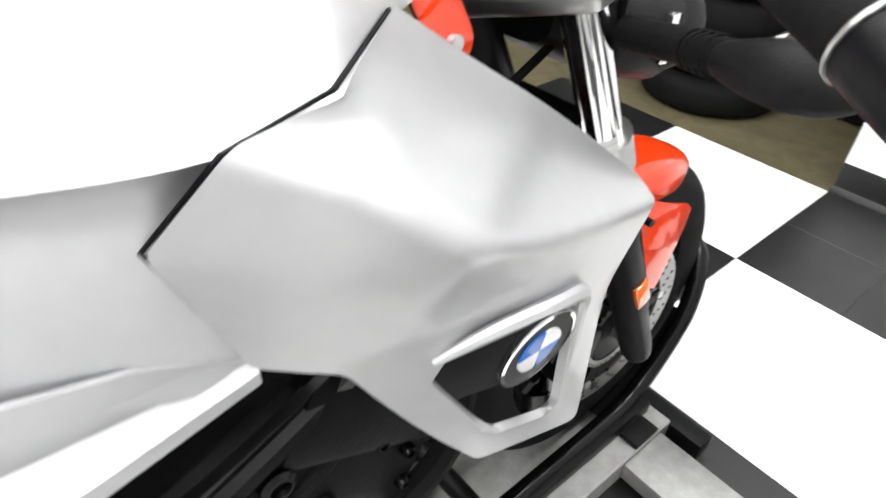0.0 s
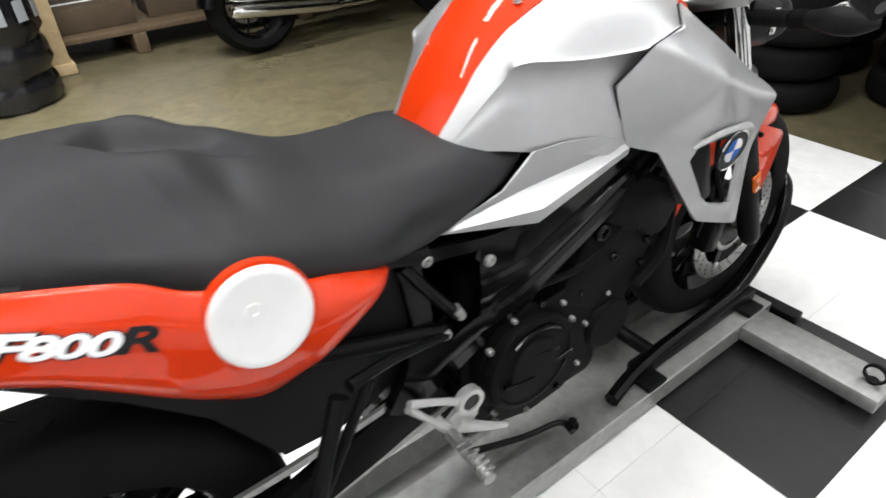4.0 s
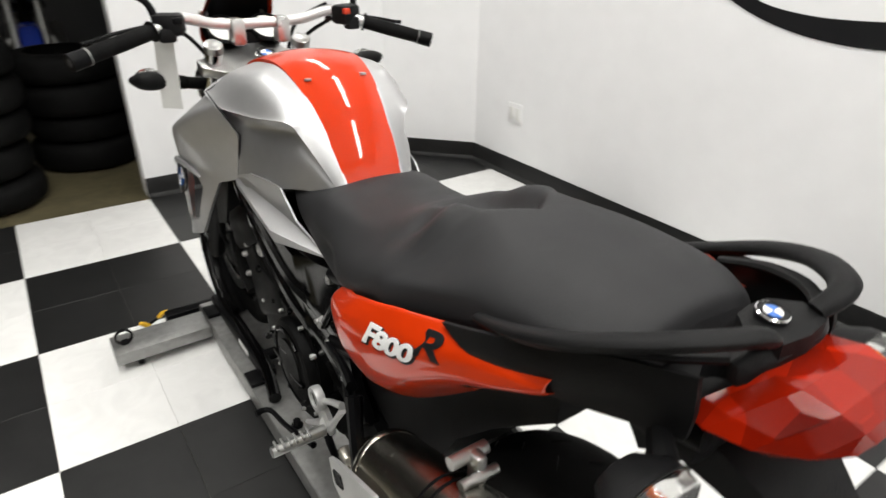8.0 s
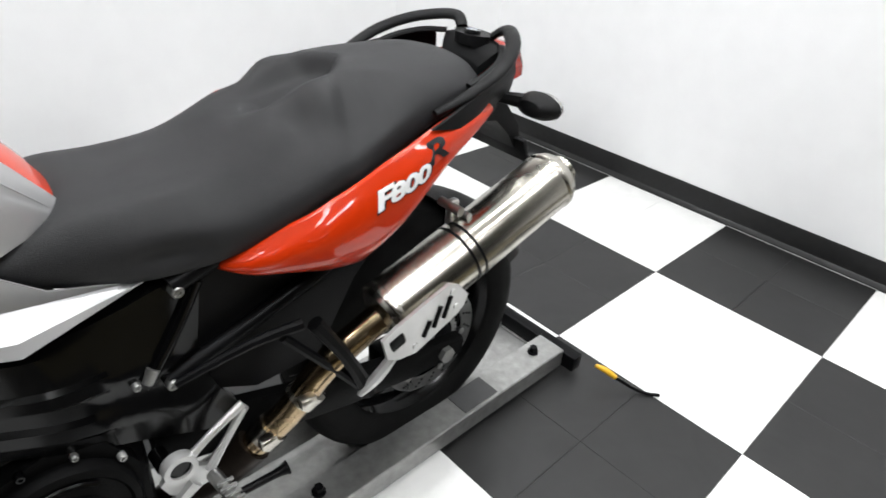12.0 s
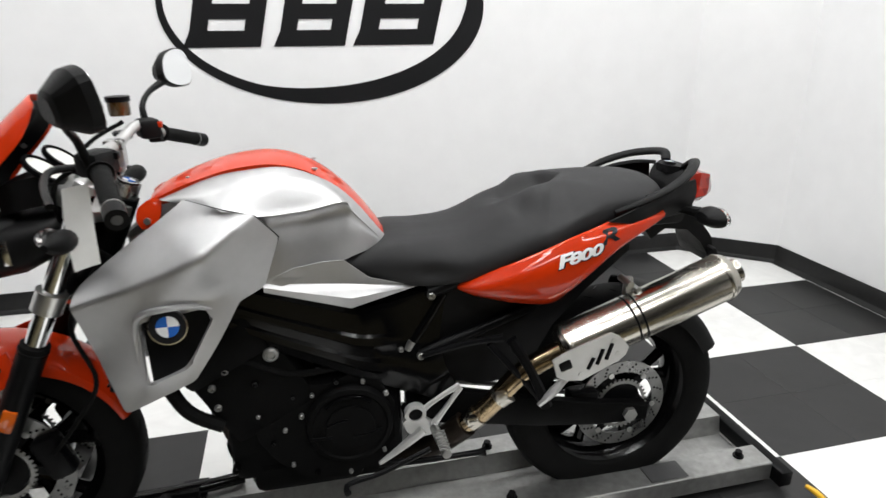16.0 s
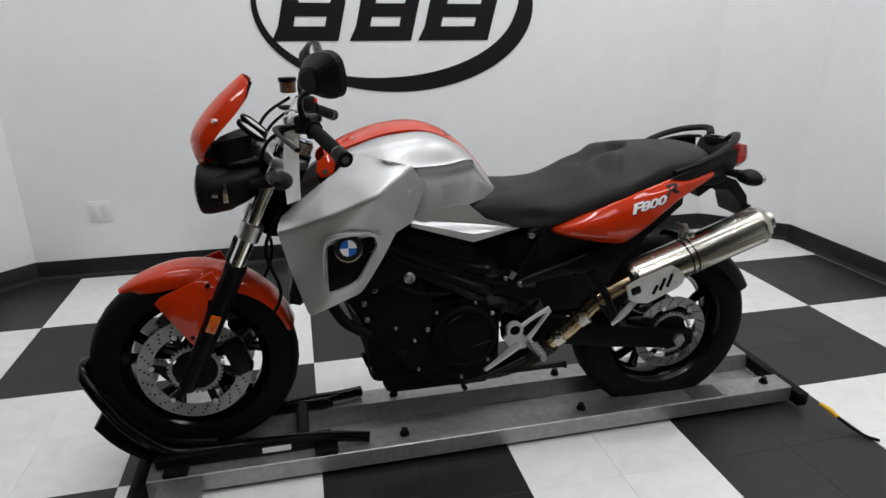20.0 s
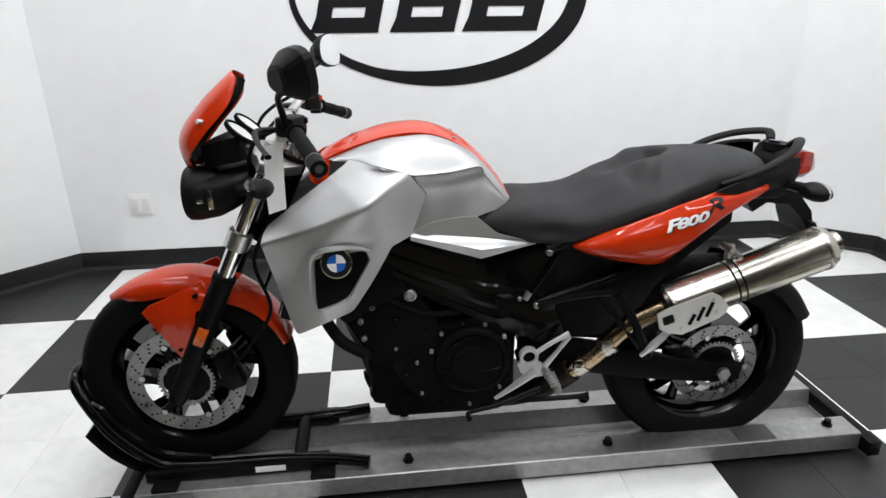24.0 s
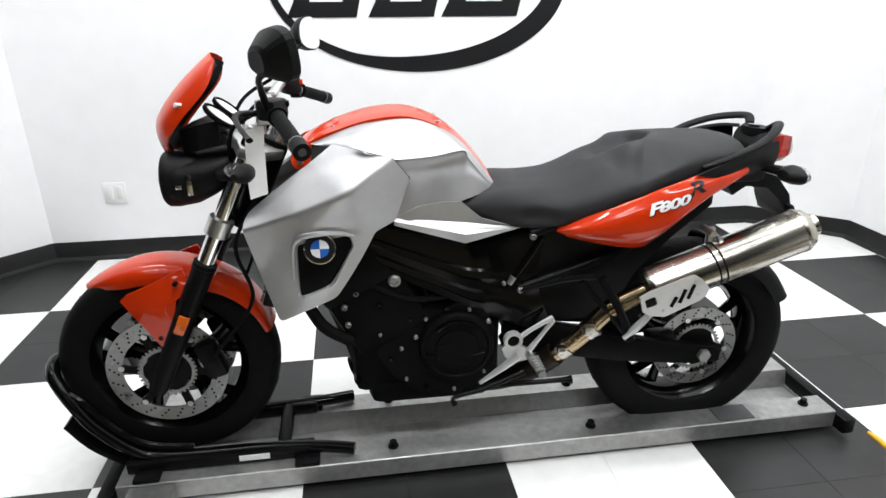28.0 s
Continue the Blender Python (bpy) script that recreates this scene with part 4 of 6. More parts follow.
for k, x in enumerate((-0.42, -0.16)):
    for s in (1, -1):
        z = {0: 1.032, 1: 1.028}[k]
        bm = B()
        lathe(bm, [(0.0, 0.0), (0.007, 0.0), (0.007, 0.003), (0.0, 0.004)], (x, s * 0.058, z), "z", 10)
        part("screw", bm, ALU, tank)
for s in (1, -1):
    bm = B()
    surf(bm, [[(-0.105, s * 0.072, 1.0), (-0.075, s * 0.08, 0.99), (-0.055, s * 0.085, 0.975)], [(-0.102, s * 0.096, 0.968), (-0.074, s * 0.098, 0.958), (-0.052, s * 0.097, 0.952)], [(-0.096, s * 0.104, 0.948), (-0.078, s * 0.105, 0.938), (-0.062, s * 0.102, 0.935)]], 4, 4)
    thicken(bm, 0.004)
    tab = part("tank_tab", bm, RED, tank, "red tab beside the steering head")
    bm = B()
    rod(bm, (-0.076, s * 0.096, 0.951), (-0.074, s * 0.105, 0.952), 0.007, 12)
    part("screw", bm, ALU, tab)

for s in (1, -1):
    # tank side cover: shoulder, crease, hollow flank
    bm = B()
    g = [[(-0.572, 0.060, 0.864), (-0.568, 0.068, 0.862), (-0.563, 0.075, 0.860), (-0.560, 0.080, 0.857), (-0.558, 0.085, 0.852)],
         [(-0.500, 0.070, 0.960), (-0.496, 0.090, 0.954), (-0.495, 0.108, 0.943), (-0.502, 0.114, 0.900), (-0.505, 0.118, 0.850)],
         [(-0.440, 0.079, 1.012), (-0.448, 0.110, 1.000), (-0.474, 0.128, 0.972), (-0.450, 0.134, 0.900), (-0.440, 0.150, 0.838)],
         [(-0.360, 0.088, 1.046), (-0.370, 0.137, 1.026), (-0.395, 0.166, 0.970), (-0.385, 0.152, 0.900), (-0.380, 0.168, 0.824)],
         [(-0.280, 0.094, 1.046), (-0.285, 0.154, 1.025), (-0.296, 0.199, 0.973), (-0.322, 0.176, 0.905), (-0.322, 0.180, 0.812)],
         [(-0.200, 0.094, 1.032), (-0.205, 0.148, 1.016), (-0.234, 0.199, 0.989), (-0.270, 0.182, 0.925), (-0.276, 0.178, 0.840)],
         [(-0.100, 0.082, 0.992), (-0.110, 0.104, 0.994), (-0.160, 0.138, 0.992), (-0.200, 0.160, 0.930), (-0.220, 0.165, 0.860)]]
    for r, dip in zip(g, (0.0, 0.004, 0.015, 0.022, 0.013, 0.002, 0.0)):
        b_, c_, d_ = Vector(r[1]), Vector(r[2]), Vector(r[3])
        up, dn = b_.lerp(c_, 0.90), c_.lerp(d_, 0.10)
        mid = c_.lerp(d_, 0.45)
        r[2:4] = [tuple(up), tuple(c_), (dn.x, dn.y - dip * 0.8, dn.z), (mid.x, mid.y - dip, mid.z), r[3]]
    shell(bm, surf(bm, [[(x, s * y, z) for x, y, z in r] for r in g], 5, 5), (0, -s * 0.004, 0))
    part("tank_side_cover", bm, SILVER, bike, "silver tank side cover with a hollow flank")

    # front shroud: a pillowed lobe, a long ridge down to the nose and two struts round a window
    P = {"A": (-0.158, 0.140, 1.000), "B": (-0.236, 0.205, 0.992), "C": (-0.294, 0.204, 0.976), "D": (-0.334, 0.177, 0.922), "E": (-0.296, 0.180, 0.818),
         "X": (-0.252, 0.238, 0.956), "T": (-0.194, 0.270, 0.920), "U": (-0.096, 0.256, 0.874), "L": (0.058, 0.220, 0.822), "M": (0.046, 0.172, 0.850),
         "a1": (-0.200, 0.200, 0.972), "a2": (-0.130, 0.212, 0.938), "a3": (-0.056, 0.214, 0.890), "a4": (0.056, 0.200, 0.838),
         "q1": (-0.112, 0.150, 0.965), "q2": (-0.058, 0.160, 0.929), "q3": (-0.004, 0.166, 0.890),
         "Y": (-0.268, 0.222, 0.896), "Z": (-0.222, 0.232, 0.850), "S": (-0.140, 0.250, 0.842),
         "F": (-0.246, 0.206, 0.800), "G": (-0.204, 0.224, 0.728), "H": (-0.146, 0.236, 0.646), "I": (-0.006, 0.236, 0.588), "K": (0.036, 0.206, 0.722),
         "h1": (-0.062, 0.244, 0.792), "h2": (-0.184, 0.236, 0.804), "h3": (-0.194, 0.230, 0.776), "h4": (-0.138, 0.240, 0.680), "h5": (-0.058, 0.244, 0.650)}
    bm = B()
    ce, cv = bm.edges.layers.float.new("crease_edge"), bm.verts.layers.float.new("crease_vert")
    v = {k: bm.verts.new((x, s * y, z)) for k, (x, y, z) in P.items()}
    for f in ("C B a1 X", "B A q1 a1", "X a1 a2 T", "a1 q1 q2 a2", "T a2 a3 U", "a2 q2 q3 a3", "U a3 a4 L", "a3 q3 M a4", "C X Y D", "X T Z Y", "D Y Z E",
              "E Z h2 F", "Z T S", "Z S h1 h2", "S T U h1", "h1 U L K", "F h2 h3 G", "G h3 h4 H", "H h4 h5 I", "I h5 h1 K"):
        bm.faces.new([v[k] for k in f.split()])
    for pair, w in (("C X", 0.55), ("X T", 0.5), ("T U", 0.62), ("U L", 0.7), ("T Z", 0.45), ("Z E", 0.4), ("T S", 0.2)):
        p, q = pair.split()
        bm.edges.get((v[p], v[q]))[ce] = w
    for k, w in zip("A B C D E F H I K L M h1 h2 h3 h4 h5".split(), (1.0, 1.0, 0.9, 0.85, 0.95, 0.6, 0.6, 0.6, 0.4, 0.7, 0.8, 0.5, 0.5, 0.5, 0.6, 0.6)):
        v[k][cv] = w
    shroud = part("front_shroud", bm, SILVER, bike, "silver sculpted radiator shroud with an open window", 180)
    md_ = shroud.modifiers.new("curve", "SUBSURF")
    md_.levels = md_.render_levels = 4
    md_ = shroud.modifiers.new("wall", "SOLIDIFY")
    md_.thickness, md_.offset = 0.008, 0.0
    md_ = shroud.modifiers.new("rim", "EDGE_SPLIT")
    md_.split_angle = radians(50)
    # black strip in place of the shaded gap between shroud and tank cover
    bm = B()
    tube(bm, [(P[k][0] - 0.0015, s * (P[k][1] - 0.0010), P[k][2]) for k in "ABCDE"], 0.0017, 6, 1, True, False)
    part("seam_gap_strip", bm, BLACK_SATIN, shroud, "thin black strip standing in for the dark gap behind the shroud edge")
    m_ = Matrix.Rotation(radians(-90 * s), 3, "X") @ Matrix.Rotation(radians(8), 3, "X")
    roundel(shroud, (-0.116, s * 0.256, 0.782), 0.036, m_)
    bm = B()
    tube(bm, [(-0.196, s * 0.236, 0.800), (-0.160, s * 0.248, 0.815), (-0.110, s * 0.256, 0.818), (-0.066, s * 0.252, 0.806), (-0.052, s * 0.246, 0.770), (-0.048, s * 0.244, 0.700)], [0.003, 0.006, 0.007, 0.007, 0.005, 0.003], 8, 5)
    part("window_lip", bm, SILVER, shroud)
    bm = B()
    plate(bm, [(-0.05, 0.62), (-0.05, 0.80), (-0.20, 0.81), (-0.20, 0.78), (-0.12, 0.645)], s * 0.175, s * 0.004)
    part("window_backing", bm, PLASTIC, shroud)

    # lower side panel: upright face, hollow, bright ledge and a thin turned-down edge
    cols_ = (-0.295, -0.360, -0.420, -0.474, -0.530, -0.590, -0.637)
    lines = [[(-0.292, 0.184, 0.826), (-0.360, 0.174, 0.848), (-0.420, 0.164, 0.853), (-0.466, 0.152, 0.848), (-0.520, 0.147, 0.800), (-0.590, 0.138, 0.776), (-0.637, 0.128, 0.762)]]
    for (y0, z0), (y1, z1) in (((0.183, 0.823), (0.148, 0.791)), ((0.185, 0.819), (0.157, 0.782)), ((0.187, 0.815), (0.183, 0.770)), ((0.187, 0.805), (0.177, 0.744)), ((0.168, 0.804), (0.152, 0.743))):
        row = []
        for x in cols_:
            f = (x + 0.295) / -0.179 if x > -0.475 else (x + 0.637) / 0.163
            a, b = ((y0, z0) if x > -0.475 else (0.128, 0.7625)), (y1, z1)
            row.append((x, a[0] + (b[0] - a[0]) * f, a[1] + (b[1] - a[1]) * f))
        lines.append(row)
    bm = B()
    shell(bm, surf(bm, [[(x, s * y, z) for x, y, z in r] for r in lines], 1, 1, False, False), (0, -s * 0.004, 0))
    part("lower_side_panel", bm, SILVER, bike, "silver wedge panel below the seat nose with a bright ledge", 24)

# seat
FA_, FB_, FC_ = Vector((-0.938, 0.100, 0.936)), Vector((-0.910, 0.166, 0.884)), Vector((-1.070, 0.122, 0.944))
FN_ = (FB_ - FA_).cross(FC_ - FA_).normalized()
FN_ = FN_ if FN_.y > 0 else -FN_
FM_ = (FB_ - FA_).cross(FN_).normalized()
FM_ = FM_ if FM_.x < 0 else -FM_
bm = B()
rings = []
for x, zt, ws, zs, wb, zb in ((-0.456, 0.826, 0.088, 0.846, 0.112, 0.836), (-0.50, 0.838, 0.108, 0.852, 0.124, 0.802), (-0.575, 0.876, 0.114, 0.860, 0.132, 0.776), (-0.66, 0.872, 0.112, 0.860, 0.144, 0.764), (-0.75, 0.886, 0.118, 0.866, 0.160, 0.775),
                              (-0.84, 0.930, 0.126, 0.895, 0.172, 0.804), (-0.90, 0.961, 0.130, 0.915, 0.175, 0.827), (-0.94, 0.970, 0.136, 0.922, 0.174, 0.832), (-1.00, 0.976, 0.140, 0.938, 0.162, 0.854), (-1.10, 0.978, 0.133, 0.946, 0.146, 0.886),
                              (-1.19, 0.975, 0.124, 0.948, 0.132, 0.908), (-1.232, 0.968, 0.108, 0.946, 0.114, 0.912), (-1.256, 0.960, 0.094, 0.940, 0.098, 0.912), (-1.266, 0.944, 0.080, 0.932, 0.084, 0.914)):
    half = [(x, 0, zt), (x, ws * 0.35, zt - 0.002), (x, ws * 0.72, zs + (zt - zs) * 0.55), (x, ws, zs - 0.004), (x, wb + 0.004, (zs + zb) / 2), (x, wb, zb), (x, wb * 0.6, zb - 0.004), (x, 0, zb - 0.004)]
    rings.append([Vector(p) for p in half] + [Vector((p[0], -p[1], p[2])) for p in half[-2:0:-1]])
cols = [spline([r[j] for r in rings], 20) for j in range(len(rings[0]))]
vr = []
for i in range(len(cols[0])):
    ring = spline([c[i] for c in cols], 6, True)
    for q in ring:
        if q.z > 0.86:
            ay = abs(q.y)
            u = q.x + 1.025 - 0.75 * ay
            fade = min(1.0, max(0.0, (0.066 - ay) / 0.046))
            fade = 3 * fade ** 2 - 2 * fade ** 3
            rise = min(1.0, max(0.0, u / 0.030))
            low = 0.947 - (q.x + 1.02) * 0.21
            if q.z > low and q.x < -0.80:
                q.z -= (q.z - low) * (3 * rise ** 2 - 2 * rise ** 3) * fade * min(1.0, (-0.80 - q.x) / 0.07)
            # flat hollow under each hip lobe
            p_ = Vector((q.x, ay, q.z)) - FA_
            deep = p_.dot(FN_)
            back = min(1.0, max(0.0, p_.dot(FM_) / 0.020))
            if deep > 0 and q.x > -1.12:
                p_ -= FN_ * deep * back * min(1.0, (q.x + 1.12) / 0.12)
                q.x, q.y, q.z = p_.x + FA_.x, math.copysign(p_.y + FA_.y, q.y), p_.z + FA_.z
        # raised corner of the pillion step with a scoop before it
        if q.z > 0.84 and -1.06 < q.x < -0.82:
            lobe = math.exp(-((abs(q.y) - 0.092) / 0.030) ** 2)
            q.z += lobe * (0.007 * math.exp(-((q.x + 0.932) / (0.018 if q.x > -0.932 else 0.06)) ** 2) - 0.016 * math.exp(-((q.x + 0.884) / 0.024) ** 2))
        # shallow recess low on each flank of the nose
        if q.z < 0.85:
            q.y -= math.copysign(0.014 * math.exp(-((q.x + 0.665) / 0.05) ** 2 - ((q.z - 0.795) / 0.018) ** 2), q.y)
    vr.append([bm.verts.new(q) for q in ring])
bridge(bm, vr)
seat = part("seat", bm, VINYL, bike, "dark grey two-level vinyl seat", 60)

# red tail panels with the model mark, fuel cap on the far side
def on_panel(grid, x, z):
    """The sheet's y at a place seen from the side."""
    for r0, r1 in zip(grid, grid[1:]):
        xa, xb = r0[0].x, r1[0].x
        if min(xa, xb) <= x <= max(xa, xb):
            f = (x - xa) / (xb - xa)
            line = [p.lerp(q, f) for p, q in zip(r0, r1)]
            for p, q in zip(line, line[1:]):
                if min(p.z, q.z) <= z <= max(p.z, q.z):
                    return p.y + (q.y - p.y) * (z - p.z) / (q.z - p.z)
            return line[0].y if z > line[0].z else line[-1].y
    return grid[-1][0].y


for s in (1, -1):
    rows = []
    for x, zt, zb, yt in ((-0.722, 0.766, 0.745, 0.140), (-0.76, 0.785, 0.735, 0.178), (-0.84, 0.818, 0.723, 0.206), (-0.88, 0.835, 0.717, 0.212), (-0.93, 0.852, 0.713, 0.213), (-0.975, 0.868, 0.724, 0.210),
                                (-1.02, 0.881, 0.755, 0.206), (-1.10, 0.902, 0.818, 0.192), (-1.16, 0.912, 0.852, 0.180), (-1.205, 0.914, 0.876, 0.168), (-1.222, 0.914, 0.888, 0.163)):
        if s < 0:
            zt += (0.016 if -1.2 < x < -1.0 else 0.0)
            zb -= 0.018 if -1.0 < x < -0.8 else 0.024 if -1.2 < x < -1.0 else 0.0
        h = zt - zb
        tuck = 0.030 * min(1.0, max(0.0, (-0.93 - x) / 0.08)) * min(1.0, max(0.0, (x + 1.222) / 0.06))
        rows.append([(x, s * (yt - 0.018), zt), (x, s * (yt + 0.004), zt - h * 0.22), (x, s * (yt + 0.010), zt - h * 0.48), (x, s * (yt + 0.004), zt - h * 0.78), (x, s * (yt - 0.018 - tuck * 1.25), zb - tuck * 0.55)])
    bm = B()
    grid = surf(bm, rows, 5, 5)
    seen = [[v.co.copy() for v in r] for r in grid]
    shell(bm, grid, (0, -s * 0.004, 0))
    tail = part("tail_panel", bm, RED, bike, "glossy red tail side panel with white and black lettering", 60)
    # letters: baseline start, direction and height on the panel
    marks = (("F", 0.030, WHITE_DECAL, (-0.935, 0.808), 14, 2.0), ("800", 0.026, WHITE_DECAL, (-0.963, 0.815), 14, 1.9), ("R", 0.033, BLACK_DECAL, (-1.041, 0.850), 14, 2.1)) if s > 0 else (
        ("F", 0.029, WHITE_DECAL, (-1.150, 0.880), -19, 1.9), ("800", 0.026, WHITE_DECAL, (-1.124, 0.871), -19, 1.7), ("R", 0.030, BLACK_DECAL, (-1.054, 0.847), -19, 1.7))
    edged = [(t_, z_, BLACK_DECAL, (x_ - 0.0015 * s, y_ - 0.0012), l_, k_, 0.0024, 0.0008) for t_, z_, m_, (x_, y_), l_, k_ in marks[:2]]
    for txt, sz, mat_, (x0, z0), lean_, stretch, bold, lift in edged + [(*q, 0.0010, 0.0016) for q in marks]:
        cu = bpy.data.curves.new("lettering", "FONT")
        cu.body, cu.size, cu.extrude, cu.shear, cu.offset = txt, sz * 1.22, 0.0004, 0.26, bold
        cu.space_character = 0.92
        ob = new("lettering", cu)
        dg = bpy.context.evaluated_depsgraph_get()
        me = bpy.data.meshes.new_from_object(ob.evaluated_get(dg))
        bpy.data.objects.remove(ob)
        me.materials.clear()
        me.materials.append(mat_)
        ang = radians(lean_)
        for v in me.vertices:
            u, w, e = v.co
            u *= stretch
            x = x0 - s * (u * math.cos(ang)) + s * w * math.sin(ang)
            z = z0 + u * math.sin(ang) + w * math.cos(ang)
            v.co = (x, on_panel(seen, x, z) + s * (lift + e), z)
        if s < 0:
            me.flip_normals()
        o = new("lettering", me)
        o.parent = tail
    if s < 0:
        m_ = Matrix.Rotation(radians(78), 3, "X")
        c0 = Vector((-0.914, -0.212, 0.819))
        bm = B()
        lathe(bm, [(0.0, -0.02), (0.057, -0.02), (0.058, 0.003), (0.056, 0.007), (0.050, 0.009), (0.048, 0.0085), (0.0, 0.0095)], c0, "z", 48, m=m_)
        cap = part("fuel_cap", bm, CAP_SILVER, tail, "round silver fuel filler cap")
        bm = B()
        lathe(bm, [(0.0, 0.0085), (0.010, 0.0085), (0.0095, 0.0115), (0.0035, 0.0115), (0.003, 0.0095), (0.0, 0.0095)], c0 + m_ @ Vector((-0.008, 0.012, 0)), "z", 20, m=m_)
        part("cap_lock", bm, CAP_SILVER, cap)
        bm = B()
        lathe(bm, [(0.058, -0.01), (0.063, -0.01), (0.062, 0.002), (0.058, 0.003)], c0, "z", 48, True, m=m_)
        part("cap_ring", bm, RED, cap)
# grab rail and tail
for s in (1, -1):
    bm = B()
    tube(bm, [(-1.10, s * 0.158, 0.912), (-1.16, s * 0.168, 0.934), (-1.228, s * 0.168, 0.962), (-1.288, s * 0.142, 0.985), (-1.332, s * 0.100, 0.998), (-1.352, s * 0.066, 1.000), (-1.345, s * 0.042, 0.984)], [0.008, 0.012, 0.0145, 0.0145, 0.0145, 0.014, 0.012], 12, 5, flat=0.62)
    part("grab_rail", bm, PLASTIC, bike, "black moulded pillion grab rail")
    bm = B()
    tube(bm, [(-1.190, s * 0.140, 0.938), (-1.245, s * 0.138, 0.955), (-1.300, s * 0.112, 0.968), (-1.335, s * 0.075, 0.972)], [0.008, 0.009, 0.009, 0.008], 8, 4, flat=0.6)
    part("rail_lip", bm, PLASTIC, bike)
    bm = B()
    g = surf(bm, [[(-1.070 if s > 0 else -1.135, s * 0.186, 0.898 if s > 0 else 0.920), (-1.140 if s > 0 else -1.165, s * 0.184, 0.924 if s > 0 else 0.930), (-1.210, s * 0.164, 0.944), (-1.275, s * 0.136, 0.958), (-1.335, s * 0.112, 0.966)],
                  [(-1.130 if s > 0 else -1.160, s * 0.190, 0.892 if s > 0 else 0.906), (-1.175, s * 0.182, 0.904), (-1.230, s * 0.160, 0.918), (-1.280, s * 0.138, 0.928), (-1.340, s * 0.114, 0.934)],
                  [(-1.200, s * 0.160, 0.884), (-1.225, s * 0.150, 0.882), (-1.255, s * 0.136, 0.884), (-1.290, s * 0.124, 0.890), (-1.335, s * 0.110, 0.898)]], 4, 4)
    shell(bm, g, (0, -s * 0.006, 0))
    part("tail_cover", bm, PLASTIC, bike)
bm = B()
shell(bm, surf(bm, [[(-1.302, -0.050, 0.932), (-1.302, -0.025, 0.938), (-1.302, 0.025, 0.938), (-1.302, 0.050, 0.932)], [(-1.318, -0.066, 0.954), (-1.318, -0.032, 0.964), (-1.318, 0.032, 0.964), (-1.318, 0.066, 0.954)], [(-1.338, -0.076, 0.970), (-1.343, -0.034, 0.981), (-1.343, 0.034, 0.981), (-1.338, 0.076, 0.970)], [(-1.352, -0.065, 0.960), (-1.360, -0.03, 0.968), (-1.360, 0.03, 0.968), (-1.352, 0.065, 0.960)]], 4, 4), (0, 0, -0.018))
rack = part("tail_plate", bm, PLASTIC, bike, "black plate joining the grab rails, with a round badge")
bm = B()
plate(bm, [(-1.308, -0.024), (-1.305, 0.0), (-1.308, 0.024), (-1.330, 0.046), (-1.358, 0.036), (-1.363, 0.0), (-1.358, -0.036), (-1.330, -0.046)], 0.964, 0.020, "z")
soften(bm, 0.005)
part("badge_boss", bm, PLASTIC, rack)
roundel(rack, (-1.328, 0.004, 0.9865), 0.0150, Matrix.Rotation(radians(-8), 3, "Y"))
bm = B()
tl_out = [(-0.056, 0.037), (0.056, 0.037), (0.096, 0.006), (0.108, -0.012), (0.074, -0.036), (-0.074, -0.036), (-0.108, -0.012), (-0.096, 0.006)]
tl_rings = []
for x_, ky, kz, dz in ((-1.350, 0.92, 0.90, 0.0), (-1.382, 0.98, 1.0, 0.002), (-1.412, 0.88, 0.86, 0.001), (-1.429, 0.60, 0.54, -0.003), (-1.437, 0.30, 0.22, -0.006)):
    tl_rings.append([bm.verts.new((x_ + 0.30 * (y_ * ky) ** 2 / 0.11 - 0.42 * (z_ * kz), y_ * ky, 0.928 + z_ * kz + dz)) for y_, z_ in tl_out])
bridge(bm, tl_rings)
soften(bm, 0.0025, 2, 12)
tlight = part("tail_light", bm, RED_LENS, bike, "glossy faceted red tail light", 16)
bm = B()
box(bm, -1.25, 0, 0.872, 0.18, 0.18, 0.06, 0.02)
part("tail_underside", bm, PLASTIC, bike)
bm = B()
plate(bm, [(-1.270, 0.870), (-1.330, 0.868), (-1.392, 0.850), (-1.440, 0.795), (-1.452, 0.752), (-1.436, 0.742), (-1.412, 0.778), (-1.366, 0.818), (-1.300, 0.826), (-1.262, 0.800), (-1.240, 0.830)], -0.060, 0.120)
soften(bm, 0.006)
tl = part("rear_mudguard", bm, PLASTIC, bike, "black rear mudguard arm below the tail light")
bm = B()
box(bm, -1.446, 0, 0.742, 0.012, 0.18, 0.060, 0.004, Matrix.Rotation(radians(24), 4, "Y"))
part("plate_holder", bm, PLASTIC, tl)
